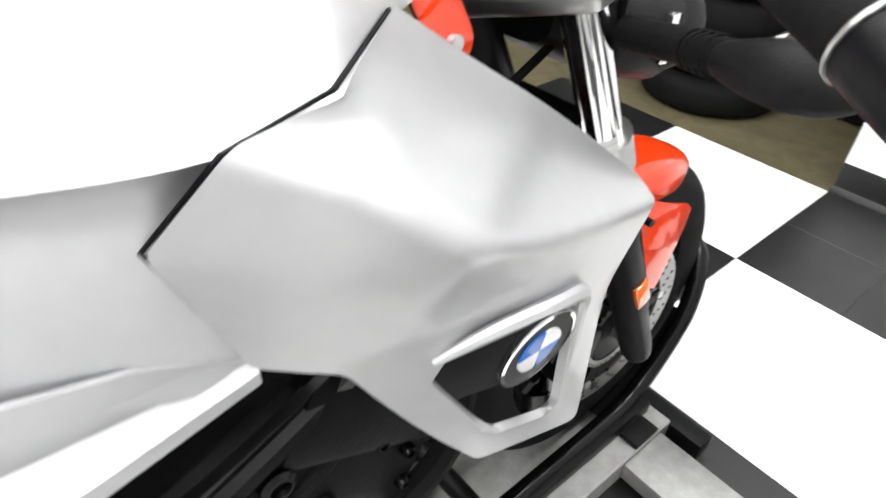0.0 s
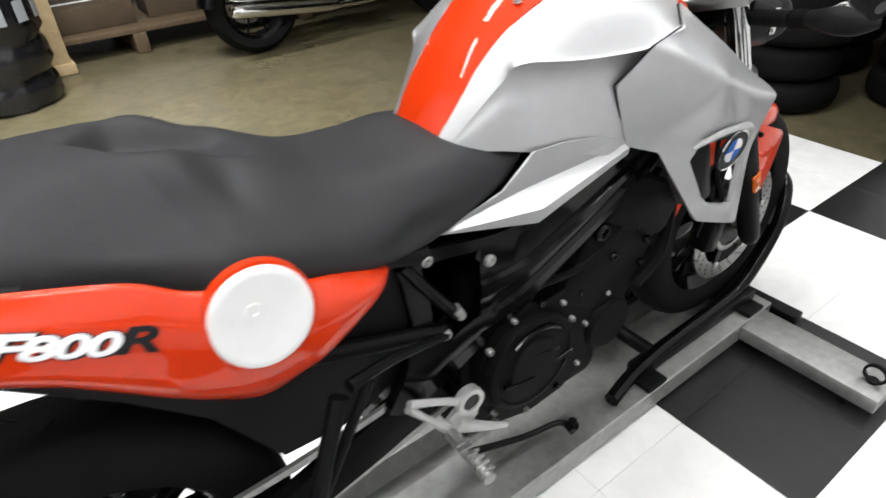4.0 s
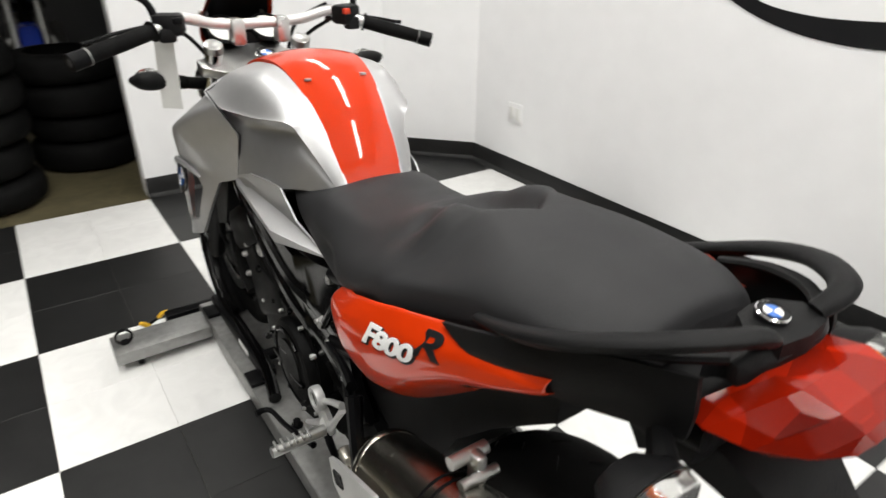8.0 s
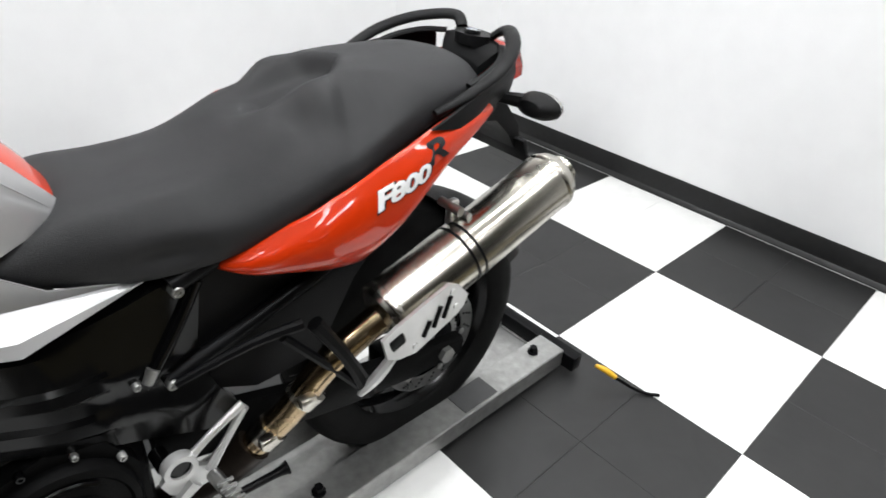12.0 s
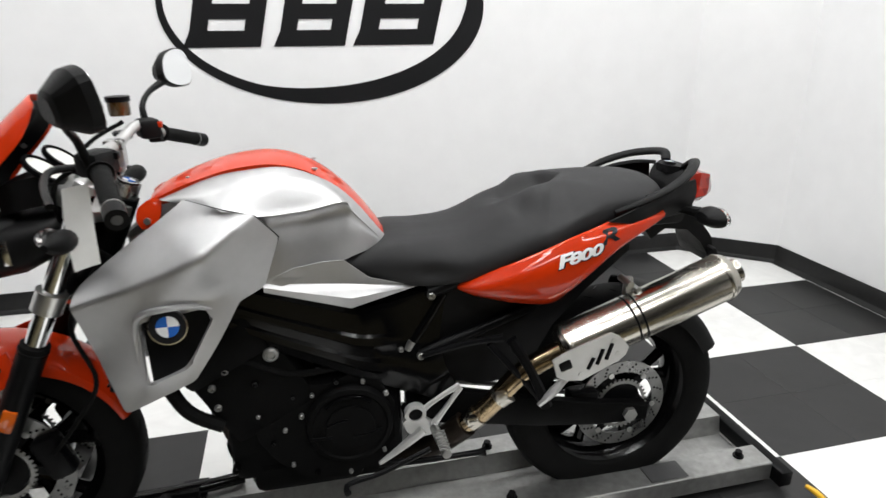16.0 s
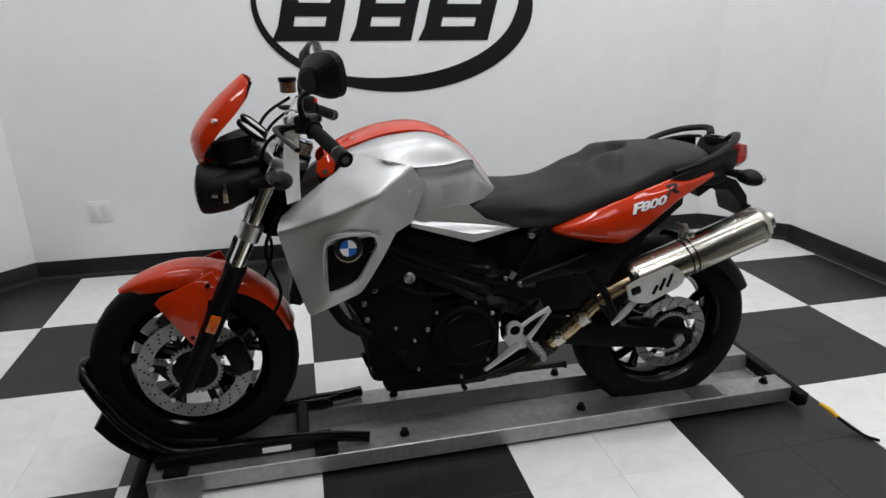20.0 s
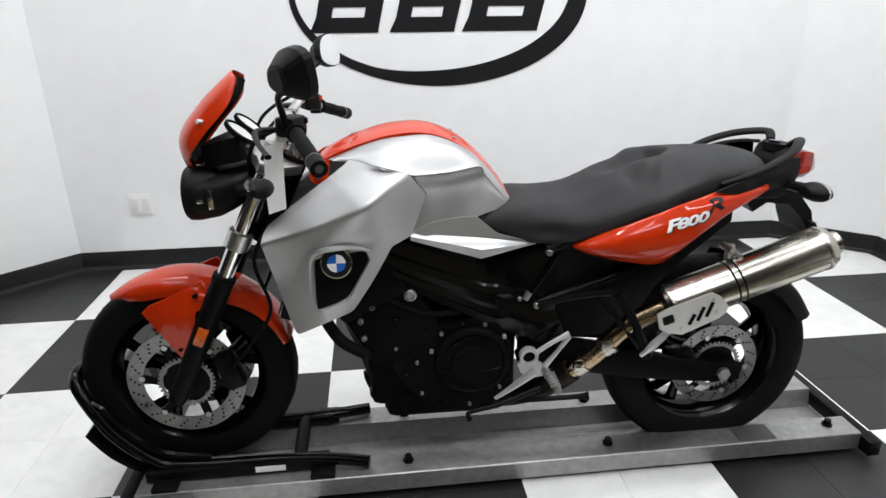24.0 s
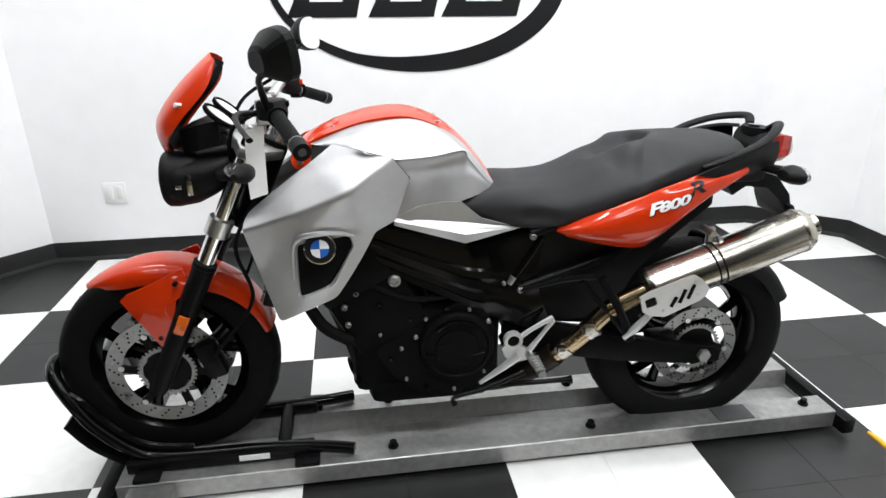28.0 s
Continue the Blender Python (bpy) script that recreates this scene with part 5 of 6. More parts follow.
for s in (1, -1):
    bm = B()
    tube(bm, [(-1.285, s * 0.080, 0.885), (-1.305, s * 0.105, 0.892), (-1.339, s * 0.140, 0.888)], [0.014, 0.011, 0.015], 8, 3)
    q_ = (-1.352, s * 0.174, 0.886)
    lathe(bm, [(0.0, 0.040), (0.016, 0.032), (0.026, 0.010), (0.0275, -0.004), (0.0, -0.006)], q_, "x", 24, m=Matrix.Diagonal((1, 1.75, 0.90)))
    sg = part("rear_indicator", bm, PLASTIC, bike, "rear turn signal with clear lens and amber bulb")
    bm = B()
    lathe(bm, [(0.0, -0.006), (0.0265, -0.005), (0.024, -0.018), (0.014, -0.027), (0.0, -0.030)], q_, "x", 24, m=Matrix.Diagonal((1, 1.75, 0.90)))
    part("lens", bm, CLEAR_LENS, sg)
    bm = B()
    lathe(bm, [(0.0, -0.0065), (0.024, -0.0055), (0.0, -0.0075)], q_, "x", 20, m=Matrix.Diagonal((1, 1.70, 0.87)))
    part("reflector_bowl", bm, CHROME, sg)
    bm = B()
    rod(bm, (q_[0] - 0.008, q_[1], q_[2]), (q_[0] - 0.016, q_[1], q_[2]), 0.0042, 10)
    part("bulb", bm, ORANGE, sg)

# main frame
for s in (1, -1):
    bm = B()
    prof = ((0.0, 0.122), (0.03, 0.146), (0.10, 0.155), (0.34, 0.157), (0.37, 0.165), (0.46, 0.166), (0.50, 0.157), (0.62, 0.156), (0.66, 0.163), (0.76, 0.163), (0.80, 0.154), (0.93, 0.148), (1.0, 0.122))
    rows = []
    for x, zt, zb, k in ((-0.06, 0.90, 0.80, 0.86), (-0.16, 0.845, 0.725, 0.97), (-0.28, 0.802, 0.648, 1.0), (-0.43, 0.752, 0.566, 1.0), (-0.497, 0.734, 0.524, 0.97), (-0.58, 0.742, 0.482, 0.93), (-0.655, 0.757, 0.425, 0.90), (-0.70, 0.735, 0.440, 0.86)):
        fade = max(0.0, min(1.0, (x + 0.56) / 0.08))
        rows.append([(x - 0.05 * f * (1 if x < -0.6 else 0) + 0.04 * math.sin(math.pi * f) * (1 if x < -0.6 else 0), s * k * (y if f in (0.0, 1.0) else 0.150 + (y - 0.150) * (0.35 + 0.65 * fade)), zt + (zb - zt) * f) for f, y in prof])
    grid = surf(bm, rows, 4, 1, True, False)
    shell(bm, grid, (0, -s * 0.02, 0))
    if s < 0:
        # open triangle in the tail of the spar
        gone = [f for f in bm.faces if -0.655 < f.calc_center_median().x < -0.555 and 0.58 < f.calc_center_median().z < 0.70]
        bmesh.ops.delete(bm, geom=gone, context="FACES")
    fr = part("frame_spar", bm, BLACK_GLOSS, bike, "glossy black frame spar", 25)
    for x, z, r in ((-0.660, 0.740, 0.009), (-0.632, 0.587, 0.009)) + (((-0.545, 0.690, 0.010),) if s < 0 else ((-0.585, 0.610, 0.006),)):
        bm = B()
        lathe(bm, [(0.0, -0.02), (r, -0.02), (r, 0.004), (r * 0.8, 0.006), (r * 0.5, 0.006), (r * 0.45, 0.003), (0.0, 0.003)], (x, s * 0.146, z), "y", 14, m=Matrix.Diagonal((1, s, 1)))
        part("bolt", bm, ALU_DULL, fr)
    # rear subframe tubes
    bm = B()
    tube(bm, [(-0.655, s * 0.135, 0.745), (-0.85, s * 0.125, 0.80), (-1.10, s * 0.11, 0.86), (-1.34, s * 0.08, 0.89)], 0.016, 10, 4)
    part("subframe_tube", bm, BLACK_SATIN, bike)
    bm = B()
    tube(bm, [(-0.63, s * 0.135, 0.588), (-0.80, s * 0.130, 0.64), (-0.95, s * 0.125, 0.70), (-1.12, s * 0.11, 0.83)], 0.014, 10, 4)
    part("subframe_tube", bm, BLACK_SATIN, bike)
    bm = B()
    plate(bm, [(-0.665, 0.74), (-0.73, 0.745), (-0.85, 0.70), (-0.95, 0.69), (-0.90, 0.63), (-0.80, 0.61), (-0.64, 0.58)], s * 0.105, s * 0.012)
    soften(bm, 0.004)
    part("tank_lower_cover", bm, PLASTIC, bike)

for s in (1, -1):
    bm = B()
    tube(bm, [(-0.692, s * 0.132, 0.738), (-0.655, s * 0.138, 0.680), (-0.606, s * 0.142, 0.612)], 0.010, 10, 4)
    stay = part("frame_stay", bm, BLACK_GLOSS, bike, "glossy black diagonal frame stay")
    bm = B()
    tube(bm, [(-0.612, s * 0.144, 0.628), (-0.600, s * 0.146, 0.607)], [0.010, 0.008], 10, 1, True, False)
    part("stay_end", bm, ALU_DULL, stay, "bright flattened stay end")

# fuel tank body under the seat
bm = B()
plate(bm, [(-0.66, 0.57), (-0.69, 0.505), (-0.78, 0.458), (-0.905, 0.464), (-0.985, 0.605), (-1.07, 0.695), (-1.18, 0.79), (-1.18, 0.86), (-0.70, 0.79)], -0.098, 0.196)
soften(bm, 0.012)
part("fuel_tank", bm, PLASTIC, bike, "black plastic fuel tank under the seat")

# engine
bm = B()
R_ = Matrix.Rotation(radians(28), 4, "Y")
box(bm, -0.378, 0, 0.395, 0.42, 0.24, 0.24, 0.03)
box(bm, -0.35, 0, 0.29, 0.28, 0.24, 0.12, 0.03)
eng = part("crankcase", bm, ENGINE, bike, "black engine crankcase")
bm = B()
box(bm, -0.248, 0, 0.545, 0.22, 0.30, 0.20, 0.02, R_)
cyl = part("cylinder_block", bm, ENGINE, bike)
bm = B()
box(bm, -0.180, 0, 0.655, 0.21, 0.33, 0.11, 0.025, R_)
part("cylinder_head", bm, ENGINE, bike)
# side covers
for s in (1, -1):
    bm = B()
    plate(bm, [(-0.232, 0.49), (-0.27, 0.53), (-0.34, 0.548), (-0.41, 0.542), (-0.46, 0.560), (-0.53, 0.538), (-0.566, 0.47), (-0.562, 0.37), (-0.515, 0.30), (-0.44, 0.276), (-0.35, 0.285), (-0.28, 0.345), (-0.240, 0.41)], s * 0.105, s * 0.040)
    soften(bm, 0.009)
    cov = part("engine_cover", bm, ENGINE, bike, "black engine side cover held by small bolts")
    bm = B()
    lathe(bm, [(0.0, 0.0), (0.104, 0.0), (0.104, 0.018), (0.100, 0.026), (0.090, 0.029), (0.086, 0.025), (0.060, 0.028), (0.058, 0.033), (0.0, 0.035)], (-0.455, s * 0.140, 0.432), "y", 44, m=Matrix.Diagonal((1, s, 1)))
    drum = part("clutch_cover", bm, ENGINE, cov, "round black clutch cover")
    for pts in ([(0.082 * math.cos(radians(w)), 0.082 * math.sin(radians(w))) for w in (48, 64, 80, 96, 112, 128)], [(0.095, -0.018), (0.06, -0.020), (0.045, -0.020)], [(-0.005, -0.024), (-0.04, -0.020), (-0.075, -0.012)], [(0.055, 0.012), (0.03, 0.020), (0.005, 0.024)]):
        bm = B()
        tube(bm, [(-0.455 + u, s * 0.171, 0.432 + w) for u, w in pts], 0.0045, 8, 4)
        part("cover_ridge", bm, BLACK_GLOSS, drum)
    for k, (x, z) in enumerate(((-0.429, 0.548), (-0.491, 0.540), (-0.372, 0.520), (-0.329, 0.522), (-0.344, 0.467), (-0.304, 0.434), (-0.274, 0.403), (-0.248, 0.482), (-0.545, 0.500), (-0.552, 0.42), (-0.535, 0.34), (-0.45, 0.290), (-0.37, 0.303), (-0.315, 0.335))):
        bm = B()
        r = 0.0052 if k % 4 else 0.0065
        lathe(bm, [(0.0, 0.0), (r, 0.0), (r, 0.010), (r * 0.8, 0.012), (r * 0.45, 0.012), (r * 0.4, 0.008), (0.0, 0.008)], (x, s * 0.143, z), "y", 10, m=Matrix.Diagonal((1, s, 1)))
        part("cover_bolt", bm, ALU_DULL if k % 3 else BLACK_GLOSS, cov)
bm = B()
lathe(bm, [(0.0, 0.0), (0.062, 0.0), (0.062, 0.02), (0.054, 0.032), (0.0, 0.036)], (-0.235, -0.125, 0.40), "y", 32, m=Matrix.Diagonal((1, -1, 1)))
part("alternator_cover", bm, ENGINE, bike, "small round black engine cover")
for s in (1, -1):
    for x, y, z, r, mt in ((-0.291, 0.150, 0.640, 0.017, ALU_DULL), (-0.25, 0.148, 0.570, 0.009, BLACK_GLOSS), (-0.39, 0.13, 0.58, 0.009, BLACK_GLOSS), (-0.19, 0.152, 0.612, 0.008, ALU_DULL), (-0.158, 0.152, 0.572, 0.008, ALU_DULL), (-0.60, 0.13, 0.42, 0.014, BLACK_GLOSS), (-0.18, 0.13, 0.33, 0.009, BLACK_GLOSS), (-0.205, 0.150, 0.66, 0.008, ALU_DULL), (-0.165, 0.150, 0.52, 0.008, ALU_DULL)):
        bm = B()
        lathe(bm, [(0.0, -0.03), (r, -0.03), (r, 0.006), (r * 0.72, 0.010), (r * 0.6, 0.010), (r * 0.5, 0.004), (0.0, 0.004)], (x, s * y, z), "y", 16, m=Matrix.Diagonal((1, s, 1)))
        part("engine_bolt", bm, mt if s > 0 else BLACK_GLOSS, bike)
    bm = B()
    box(bm, -0.50, s * 0.08, 0.575, 0.16, 0.06, 0.10, 0.02, Matrix.Rotation(radians(20), 4, "Y"))
    part("throttle_body", bm, ENGINE, bike)
    bm = B()
    tube(bm, [(-0.12, s * 0.13, 0.70), (-0.25, s * 0.150, 0.62), (-0.34, s * 0.145, 0.58), (-0.44, s * 0.13, 0.575)], 0.008, 8, 5)
    part("hose", bm, RUBBER, bike)
    bm = B()
    tube(bm, [(-0.05, s * 0.12, 0.60), (-0.10, s * 0.15, 0.52), (-0.17, s * 0.150, 0.47)], 0.016, 8, 5)
    part("hose", bm, RUBBER, bike)
bm = B()
rod(bm, (-0.22, 0.03, 0.335), (-0.165, 0.03, 0.31), 0.035, 20)
part("oil_filter", bm, BLACK_SATIN, bike)
bm = B()
box(bm, -0.50, 0, 0.245, 0.12, 0.16, 0.07, 0.015)
part("sump", bm, ENGINE, bike)
# radiator
bm = B()
box(bm, 0.0, 0, 0.69, 0.035, 0.30, 0.22, 0.006, Matrix.Rotation(radians(-18), 4, "Y"))
rad = part("radiator", bm, BLACK_SATIN, bike, "black radiator behind the front wheel")
for k in range(14):
    bm = B()
    z = 0.60 + 0.0135 * k
    box(bm, 0.024 - (z - 0.69) * 0.32, 0, z, 0.004, 0.28, 0.003)
    part("fin", bm, BLACK_GLOSS, rad)
# exhaust headers
for y in (-0.07, 0.07):
    bm = B()
    tube(bm, [(-0.15, y, 0.62), (-0.125, y, 0.56), (-0.158, y, 0.46), (-0.195, y, 0.34), (-0.23, y * 0.7, 0.262), (-0.30, y * 0.5, 0.225), (-0.50, y * 0.4, 0.225)], 0.022, 12, 6)
    part("header_pipe", bm, PIPE_DARK, bike)
bm = B()
tube(bm, [(-0.48, 0.02, 0.225), (-0.60, 0.06, 0.25), (-0.69, 0.11, 0.315), (-0.745, 0.14, 0.375)], [0.030, 0.032, 0.034, 0.034], 14, 5)
part("collector_pipe", bm, PIPE_DARK, bike)
bm = B()
tube(bm, [(-0.735, 0.138, 0.365), (-0.80, 0.165, 0.435), (-0.875, 0.190, 0.535), (-0.98, 0.206, 0.598)], 0.026, 16, 6)
part("link_pipe", bm, PIPE, bike, "heat-tinted steel link pipe")
for q in ((-0.765, 0.152, 0.398), (-0.83, 0.175, 0.470)):
    bm = B()
    tube(bm, [Vector(q) + Vector((0.010, -0.004, -0.011)), Vector(q) - Vector((0.010, -0.004, -0.011))], 0.030, 16, 1, True, False)
    box(bm, q[0] + 0.015, q[1] + 0.03, q[2] + 0.015, 0.03, 0.018, 0.022, 0.004)
    part("pipe_clamp", bm, STEEL, bike)

# silencer
M0, M1 = Vector((-0.958, 0.206, 0.590)), Vector((-1.388, 0.214, 0.752))
md = (M1 - M0)
mq = md.to_track_quat("Z", "X").to_matrix()
ml = md.length
bm = B()
lathe(bm, [(0.0, 0.0), (0.030, 0.0), (0.050, 0.006), (0.0575, 0.020), (0.0585, 0.03), (0.0585, ml - 0.03), (0.0575, ml - 0.02), (0.052, ml - 0.004), (0.046, ml), (0.0, ml)], M0, "z", 40, m=mq)
sil = part("silencer", bm, STEEL, bike, "polished round steel silencer")
bm = B()
lathe(bm, [(0.030, ml), (0.030, ml + 0.022), (0.026, ml + 0.022), (0.024, ml - 0.01)], M0, "z", 28, True, m=mq)
part("outlet", bm, STEEL, sil)
for f in (0.03, 0.93):
    bm = B()
    lathe(bm, [(0.0585, ml * f), (0.0600, ml * f + 0.002), (0.0600, ml * f + 0.012), (0.0585, ml * f + 0.014)], M0, "z", 40, m=mq)
    part("end_band", bm, STEEL, sil)
bm = B()
for f in (0.40, 0.44):
    lathe(bm, [(0.0580, ml * f), (0.0592, ml * f), (0.0592, ml * f + 0.005), (0.0580, ml * f + 0.005)], M0, "z", 40, m=mq)
part("strap", bm, BLACK_SATIN, sil)
bm = B()
c = M0 + md * 0.42
box(bm, c.x + 0.0, c.y - 0.03, c.z + 0.072, 0.022, 0.016, 0.05, 0.005)
rod(bm, (c.x + 0.01, c.y - 0.05, c.z + 0.088), (c.x + 0.01, c.y + 0.002, c.z + 0.088), 0.009, 10)
rod(bm, (c.x - 0.012, c.y - 0.05, c.z + 0.072), (c.x - 0.012, c.y + 0.002, c.z + 0.072), 0.007, 10)
part("hanger", bm, ALU, sil)
bm = B()
plate(bm, [(-0.914, 0.606), (-0.940, 0.620), (-1.000, 0.642), (-1.054, 0.660), (-1.078, 0.648), (-1.102, 0.620), (-1.096, 0.600), (-1.080, 0.586), (-0.988, 0.545), (-0.950, 0.550), (-0.926, 0.562)], 0.268, 0.006)
soften(bm, 0.005, 3)
hs = part("heat_shield", bm, ALU_WHITE, sil, "white alloy heat shield with slanted slots")
for k in range(3):
    x, z = -1.008 - 0.022 * k, 0.580 + 0.010 * k
    h = (0.022, 0.032, 0.034)[k]
    bm = B()
    tube(bm, [(x + 0.006, 0.2735, z - 0.006), (x - 0.006, 0.2735, z + h)], 0.0052, 8, 1, True, False)
    part("slot", bm, BLACK_SATIN, hs)
bm = B()
box(bm, -0.945, 0.2735, 0.590, 0.030, 0.004, 0.024, 0.004, Matrix.Rotation(radians(20), 4, "Y"))
part("slot", bm, BLACK_SATIN, hs)
for x, z in ((-0.985, 0.562), (-1.074, 0.606), (-1.062, 0.642)):
    bm = B()
    lathe(bm, [(0.0, 0.0), (0.006, 0.0), (0.0055, 0.003), (0.0, 0.003)], (x, 0.2735, z), "y", 12)
    part("screw", bm, ALU, hs)

# swingarm, shock, chain, hugger
for s in (1, -1):
    bm = B()
    rings = []
    for x, z, h, y in ((-0.60, 0.425, 0.050, 0.085), (-0.75, 0.405, 0.048, 0.105), (-0.95, 0.365, 0.040, 0.118), (-1.12, 0.338, 0.034, 0.122), (-1.26, 0.325, 0.026, 0.122)):
        rings.append([bm.verts.new((x, s * (y + dy * 0.016), z + dz * h)) for dy, dz in ((-1, -0.8), (-0.7, -1), (0.7, -1), (1, -0.8), (1, 0.8), (0.7, 1), (-0.7, 1), (-1, 0.8))])
    bridge(bm, rings)
    part("swingarm", bm, ENGINE, bike, "black swingarm")
    bm = B()
    rod(bm, (RA, s * 0.128, RZ), (RA, s * 0.150, RZ), 0.020, 6)
    part("axle_nut", bm, ALU_DULL, bike)
bm = B()
box(bm, -0.66, 0, 0.425, 0.09, 0.20, 0.09, 0.02)
part("swingarm_bridge", bm, BLACK_SATIN, bike)
bm = B()
lathe(bm, [(0.0, 0.0), (0.028, 0.0), (0.028, 0.20), (0.0, 0.20)], (-0.70, 0, 0.46), "z", 18, m=Matrix.Rotation(radians(-18), 3, "Y"))
part("shock_absorber", bm, BLACK_SATIN, bike)
bm = B()
tube(bm, [(-0.58, -0.105, 0.470), (-0.90, -0.110, 0.445), (-1.205, -0.100, 0.423)], 0.008, 6, 3)
tube(bm, [(-0.58, -0.105, 0.385), (-0.90, -0.110, 0.315), (-1.205, -0.100, 0.237)], 0.008, 6, 3)
part("chain", bm, ALU_DULL, bike)
bm = B()
rows = []
for k in range(6):
    a = radians(96 + 56 * k / 5)
    r = 0.332
    rows.append([(RA + (r - dr) * math.cos(a), y, RZ + (r - dr) * math.sin(a)) for y, dr in ((-0.095, 0.06), (-0.085, 0.015), (0, 0), (0.085, 0.015), (0.095, 0.06))])
surf(bm, rows, 3, 3)
thicken(bm, 0.003)
part("rear_hugger", bm, PLASTIC, bike)
bm = B()
box(bm, RA + 0.12, 0.088, RZ + 0.035, 0.085, 0.05, 0.06, 0.012)
part("rear_caliper", bm, BLACK_SATIN, bike)

# footrest hangers
for s in (1, -1):
    bm = B()
    plate(bm, [(-0.580, 0.420), (-0.592, 0.434), (-0.632, 0.430), (-0.662, 0.408), (-0.652, 0.378), (-0.612, 0.374), (-0.590, 0.394)], s * 0.158, s * 0.010)
    soften(bm, 0.004)
    hang = part("footrest_hanger", bm, ALU_WHITE, bike, "silver forged footrest hanger")
    for pts, r in (([(-0.600, 0.425), (-0.655, 0.470), (-0.722, 0.508)], [0.009, 0.006, 0.007]), ([(-0.655, 0.405), (-0.690, 0.452), (-0.724, 0.500)], [0.009, 0.006, 0.007]), ([(-0.630, 0.395), (-0.575, 0.352), (-0.520, 0.314)], [0.013, 0.009, 0.005])):
        bm = B()
        tube(bm, [(x_, s * 0.167, z_) for x_, z_ in pts], r, 8, 4, flat=1.1)
        part("hanger_arm", bm, ALU_WHITE, hang)
    bm = B()
    lathe(bm, [(0.017, -0.009), (0.026, -0.009), (0.027, 0.0), (0.026, 0.009), (0.017, 0.009)], (-0.610, s * 0.172, 0.448), "y", 24, True)
    part("pivot_ring", bm, ALU_WHITE, hang)
    # black disc stands in for the dark hollow of the ring
    bm = B()
    lathe(bm, [(0.0, -0.006), (0.017, -0.006), (0.017, 0.004), (0.0, 0.004)], (-0.610, s * 0.172, 0.448), "y", 20)
    part("hollow_disc", bm, BLACK_GLOSS, hang)
    bm = B()
    tube(bm, [(-0.655, s * 0.180, 0.404), (-0.662, s * 0.290, 0.408)], [0.012, 0.011], 10, 1, True, False)
    peg = part("footrest", bm, ALU, hang, "silver ribbed footrest")
    bm = B()
    for k in range(6):
        q = s * (0.215 + 0.013 * k)
        box(bm, -0.659, q, 0.417, 0.026, 0.004, 0.006)
    part("footrest_rib", bm, ALU_DULL, peg)
    # pedal or gear lever
    bm = B()
    tube(bm, [(-0.64, s * 0.20, 0.36), (-0.52, s * 0.215, 0.325), (-0.44, s * 0.225, 0.315), (-0.435, s * 0.255, 0.315)], [0.007, 0.006, 0.006, 0.008], 8, 4)
    part("foot_lever", bm, BLACK_SATIN, bike)
    # pillion footrest bracket
    bm = B()
    tube(bm, [(-0.634, s * 0.150, 0.588), (-0.74, s * 0.170, 0.620), (-0.822, s * 0.190, 0.634)], [0.006, 0.008, 0.010], 8, 4)
    pb = part("pillion_bracket", bm, BLACK_SATIN, bike)
    bm = B()
    tube(bm, [(-0.84, s * 0.195, 0.630), (-0.885, s * 0.215, 0.55), (-0.925, s * 0.225, 0.455)], [0.014, 0.012, 0.016], 8, 4)
    part("bracket_arm", bm, BLACK_SATIN, pb)
    bm = B()
    tube(bm, [(-0.79, s * 0.185, 0.62), (-0.86, s * 0.205, 0.535), (-0.92, s * 0.222, 0.460)], 0.008, 8, 4)
    part("bracket_brace", bm, BLACK_SATIN, pb)
    bm = B()
    tube(bm, [(-0.905, s * 0.228, 0.462), (-0.930, s * 0.246, 0.505), (-0.962, s * 0.256, 0.552)], [0.006, 0.011, 0.008], 8, 3)
    part("pillion_footrest", bm, ALU_WHITE, pb, "silver folded pillion footrest")
bm = B()
tube(bm, [(-0.52, 0.13, 0.285), (-0.62, 0.150, 0.290), (-0.76, 0.165, 0.300), (-0.79, 0.168, 0.302)], [0.010, 0.008, 0.008, 0.014], 10, 4)
part("side_stand", bm, BLACK_SATIN, bike, "black folded side stand")

# ---------- the storage hall beyond the bay ----------
def loose_tyre(x, y, z, r, w, turn):
    t = thing("tyre", "used black motorcycle tyre lying flat in a stack", "tyre", x, y, z, turn, group="stacked tyres")
    bm = B()
    hole = r * 0.62
    prof = []
    for j in range(13):
        a = math.pi * j / 12
        c_, s_ = math.cos(a), math.sin(a)
        prof.append((hole + (r - hole) * abs(s_) ** 0.6, w / 2 - w / 2 * (1 if c_ > 0 else -1) * abs(c_) ** 0.7))
    prof += [(hole + 0.012, w * 0.93), (hole + 0.020, w * 0.5), (hole + 0.012, w * 0.07)]
    lathe(bm, prof, (0, 0, 0), "z", 44, True)
    part("carcass", bm, RUBBER, t, "", 50)
    bm = B()
    for k in range(30):
        a = 2 * math.pi * k / 30
        for s in (-1, 1):
            pts = [((r - 0.004 - 0.022 * f * f) * math.cos(a + 0.14 * f * s), (r - 0.004 - 0.022 * f * f) * math.sin(a + 0.14 * f * s), w / 2 + s * w * (0.06 + 0.30 * f)) for f in (0.0, 0.5, 1.0)]
            tube(bm, pts, 0.004, 4, 1, True, False)
    tagged(part("tread", bm, RUBBER, t, "", 0), "raised tread blocks", kind="stuff")
    return t


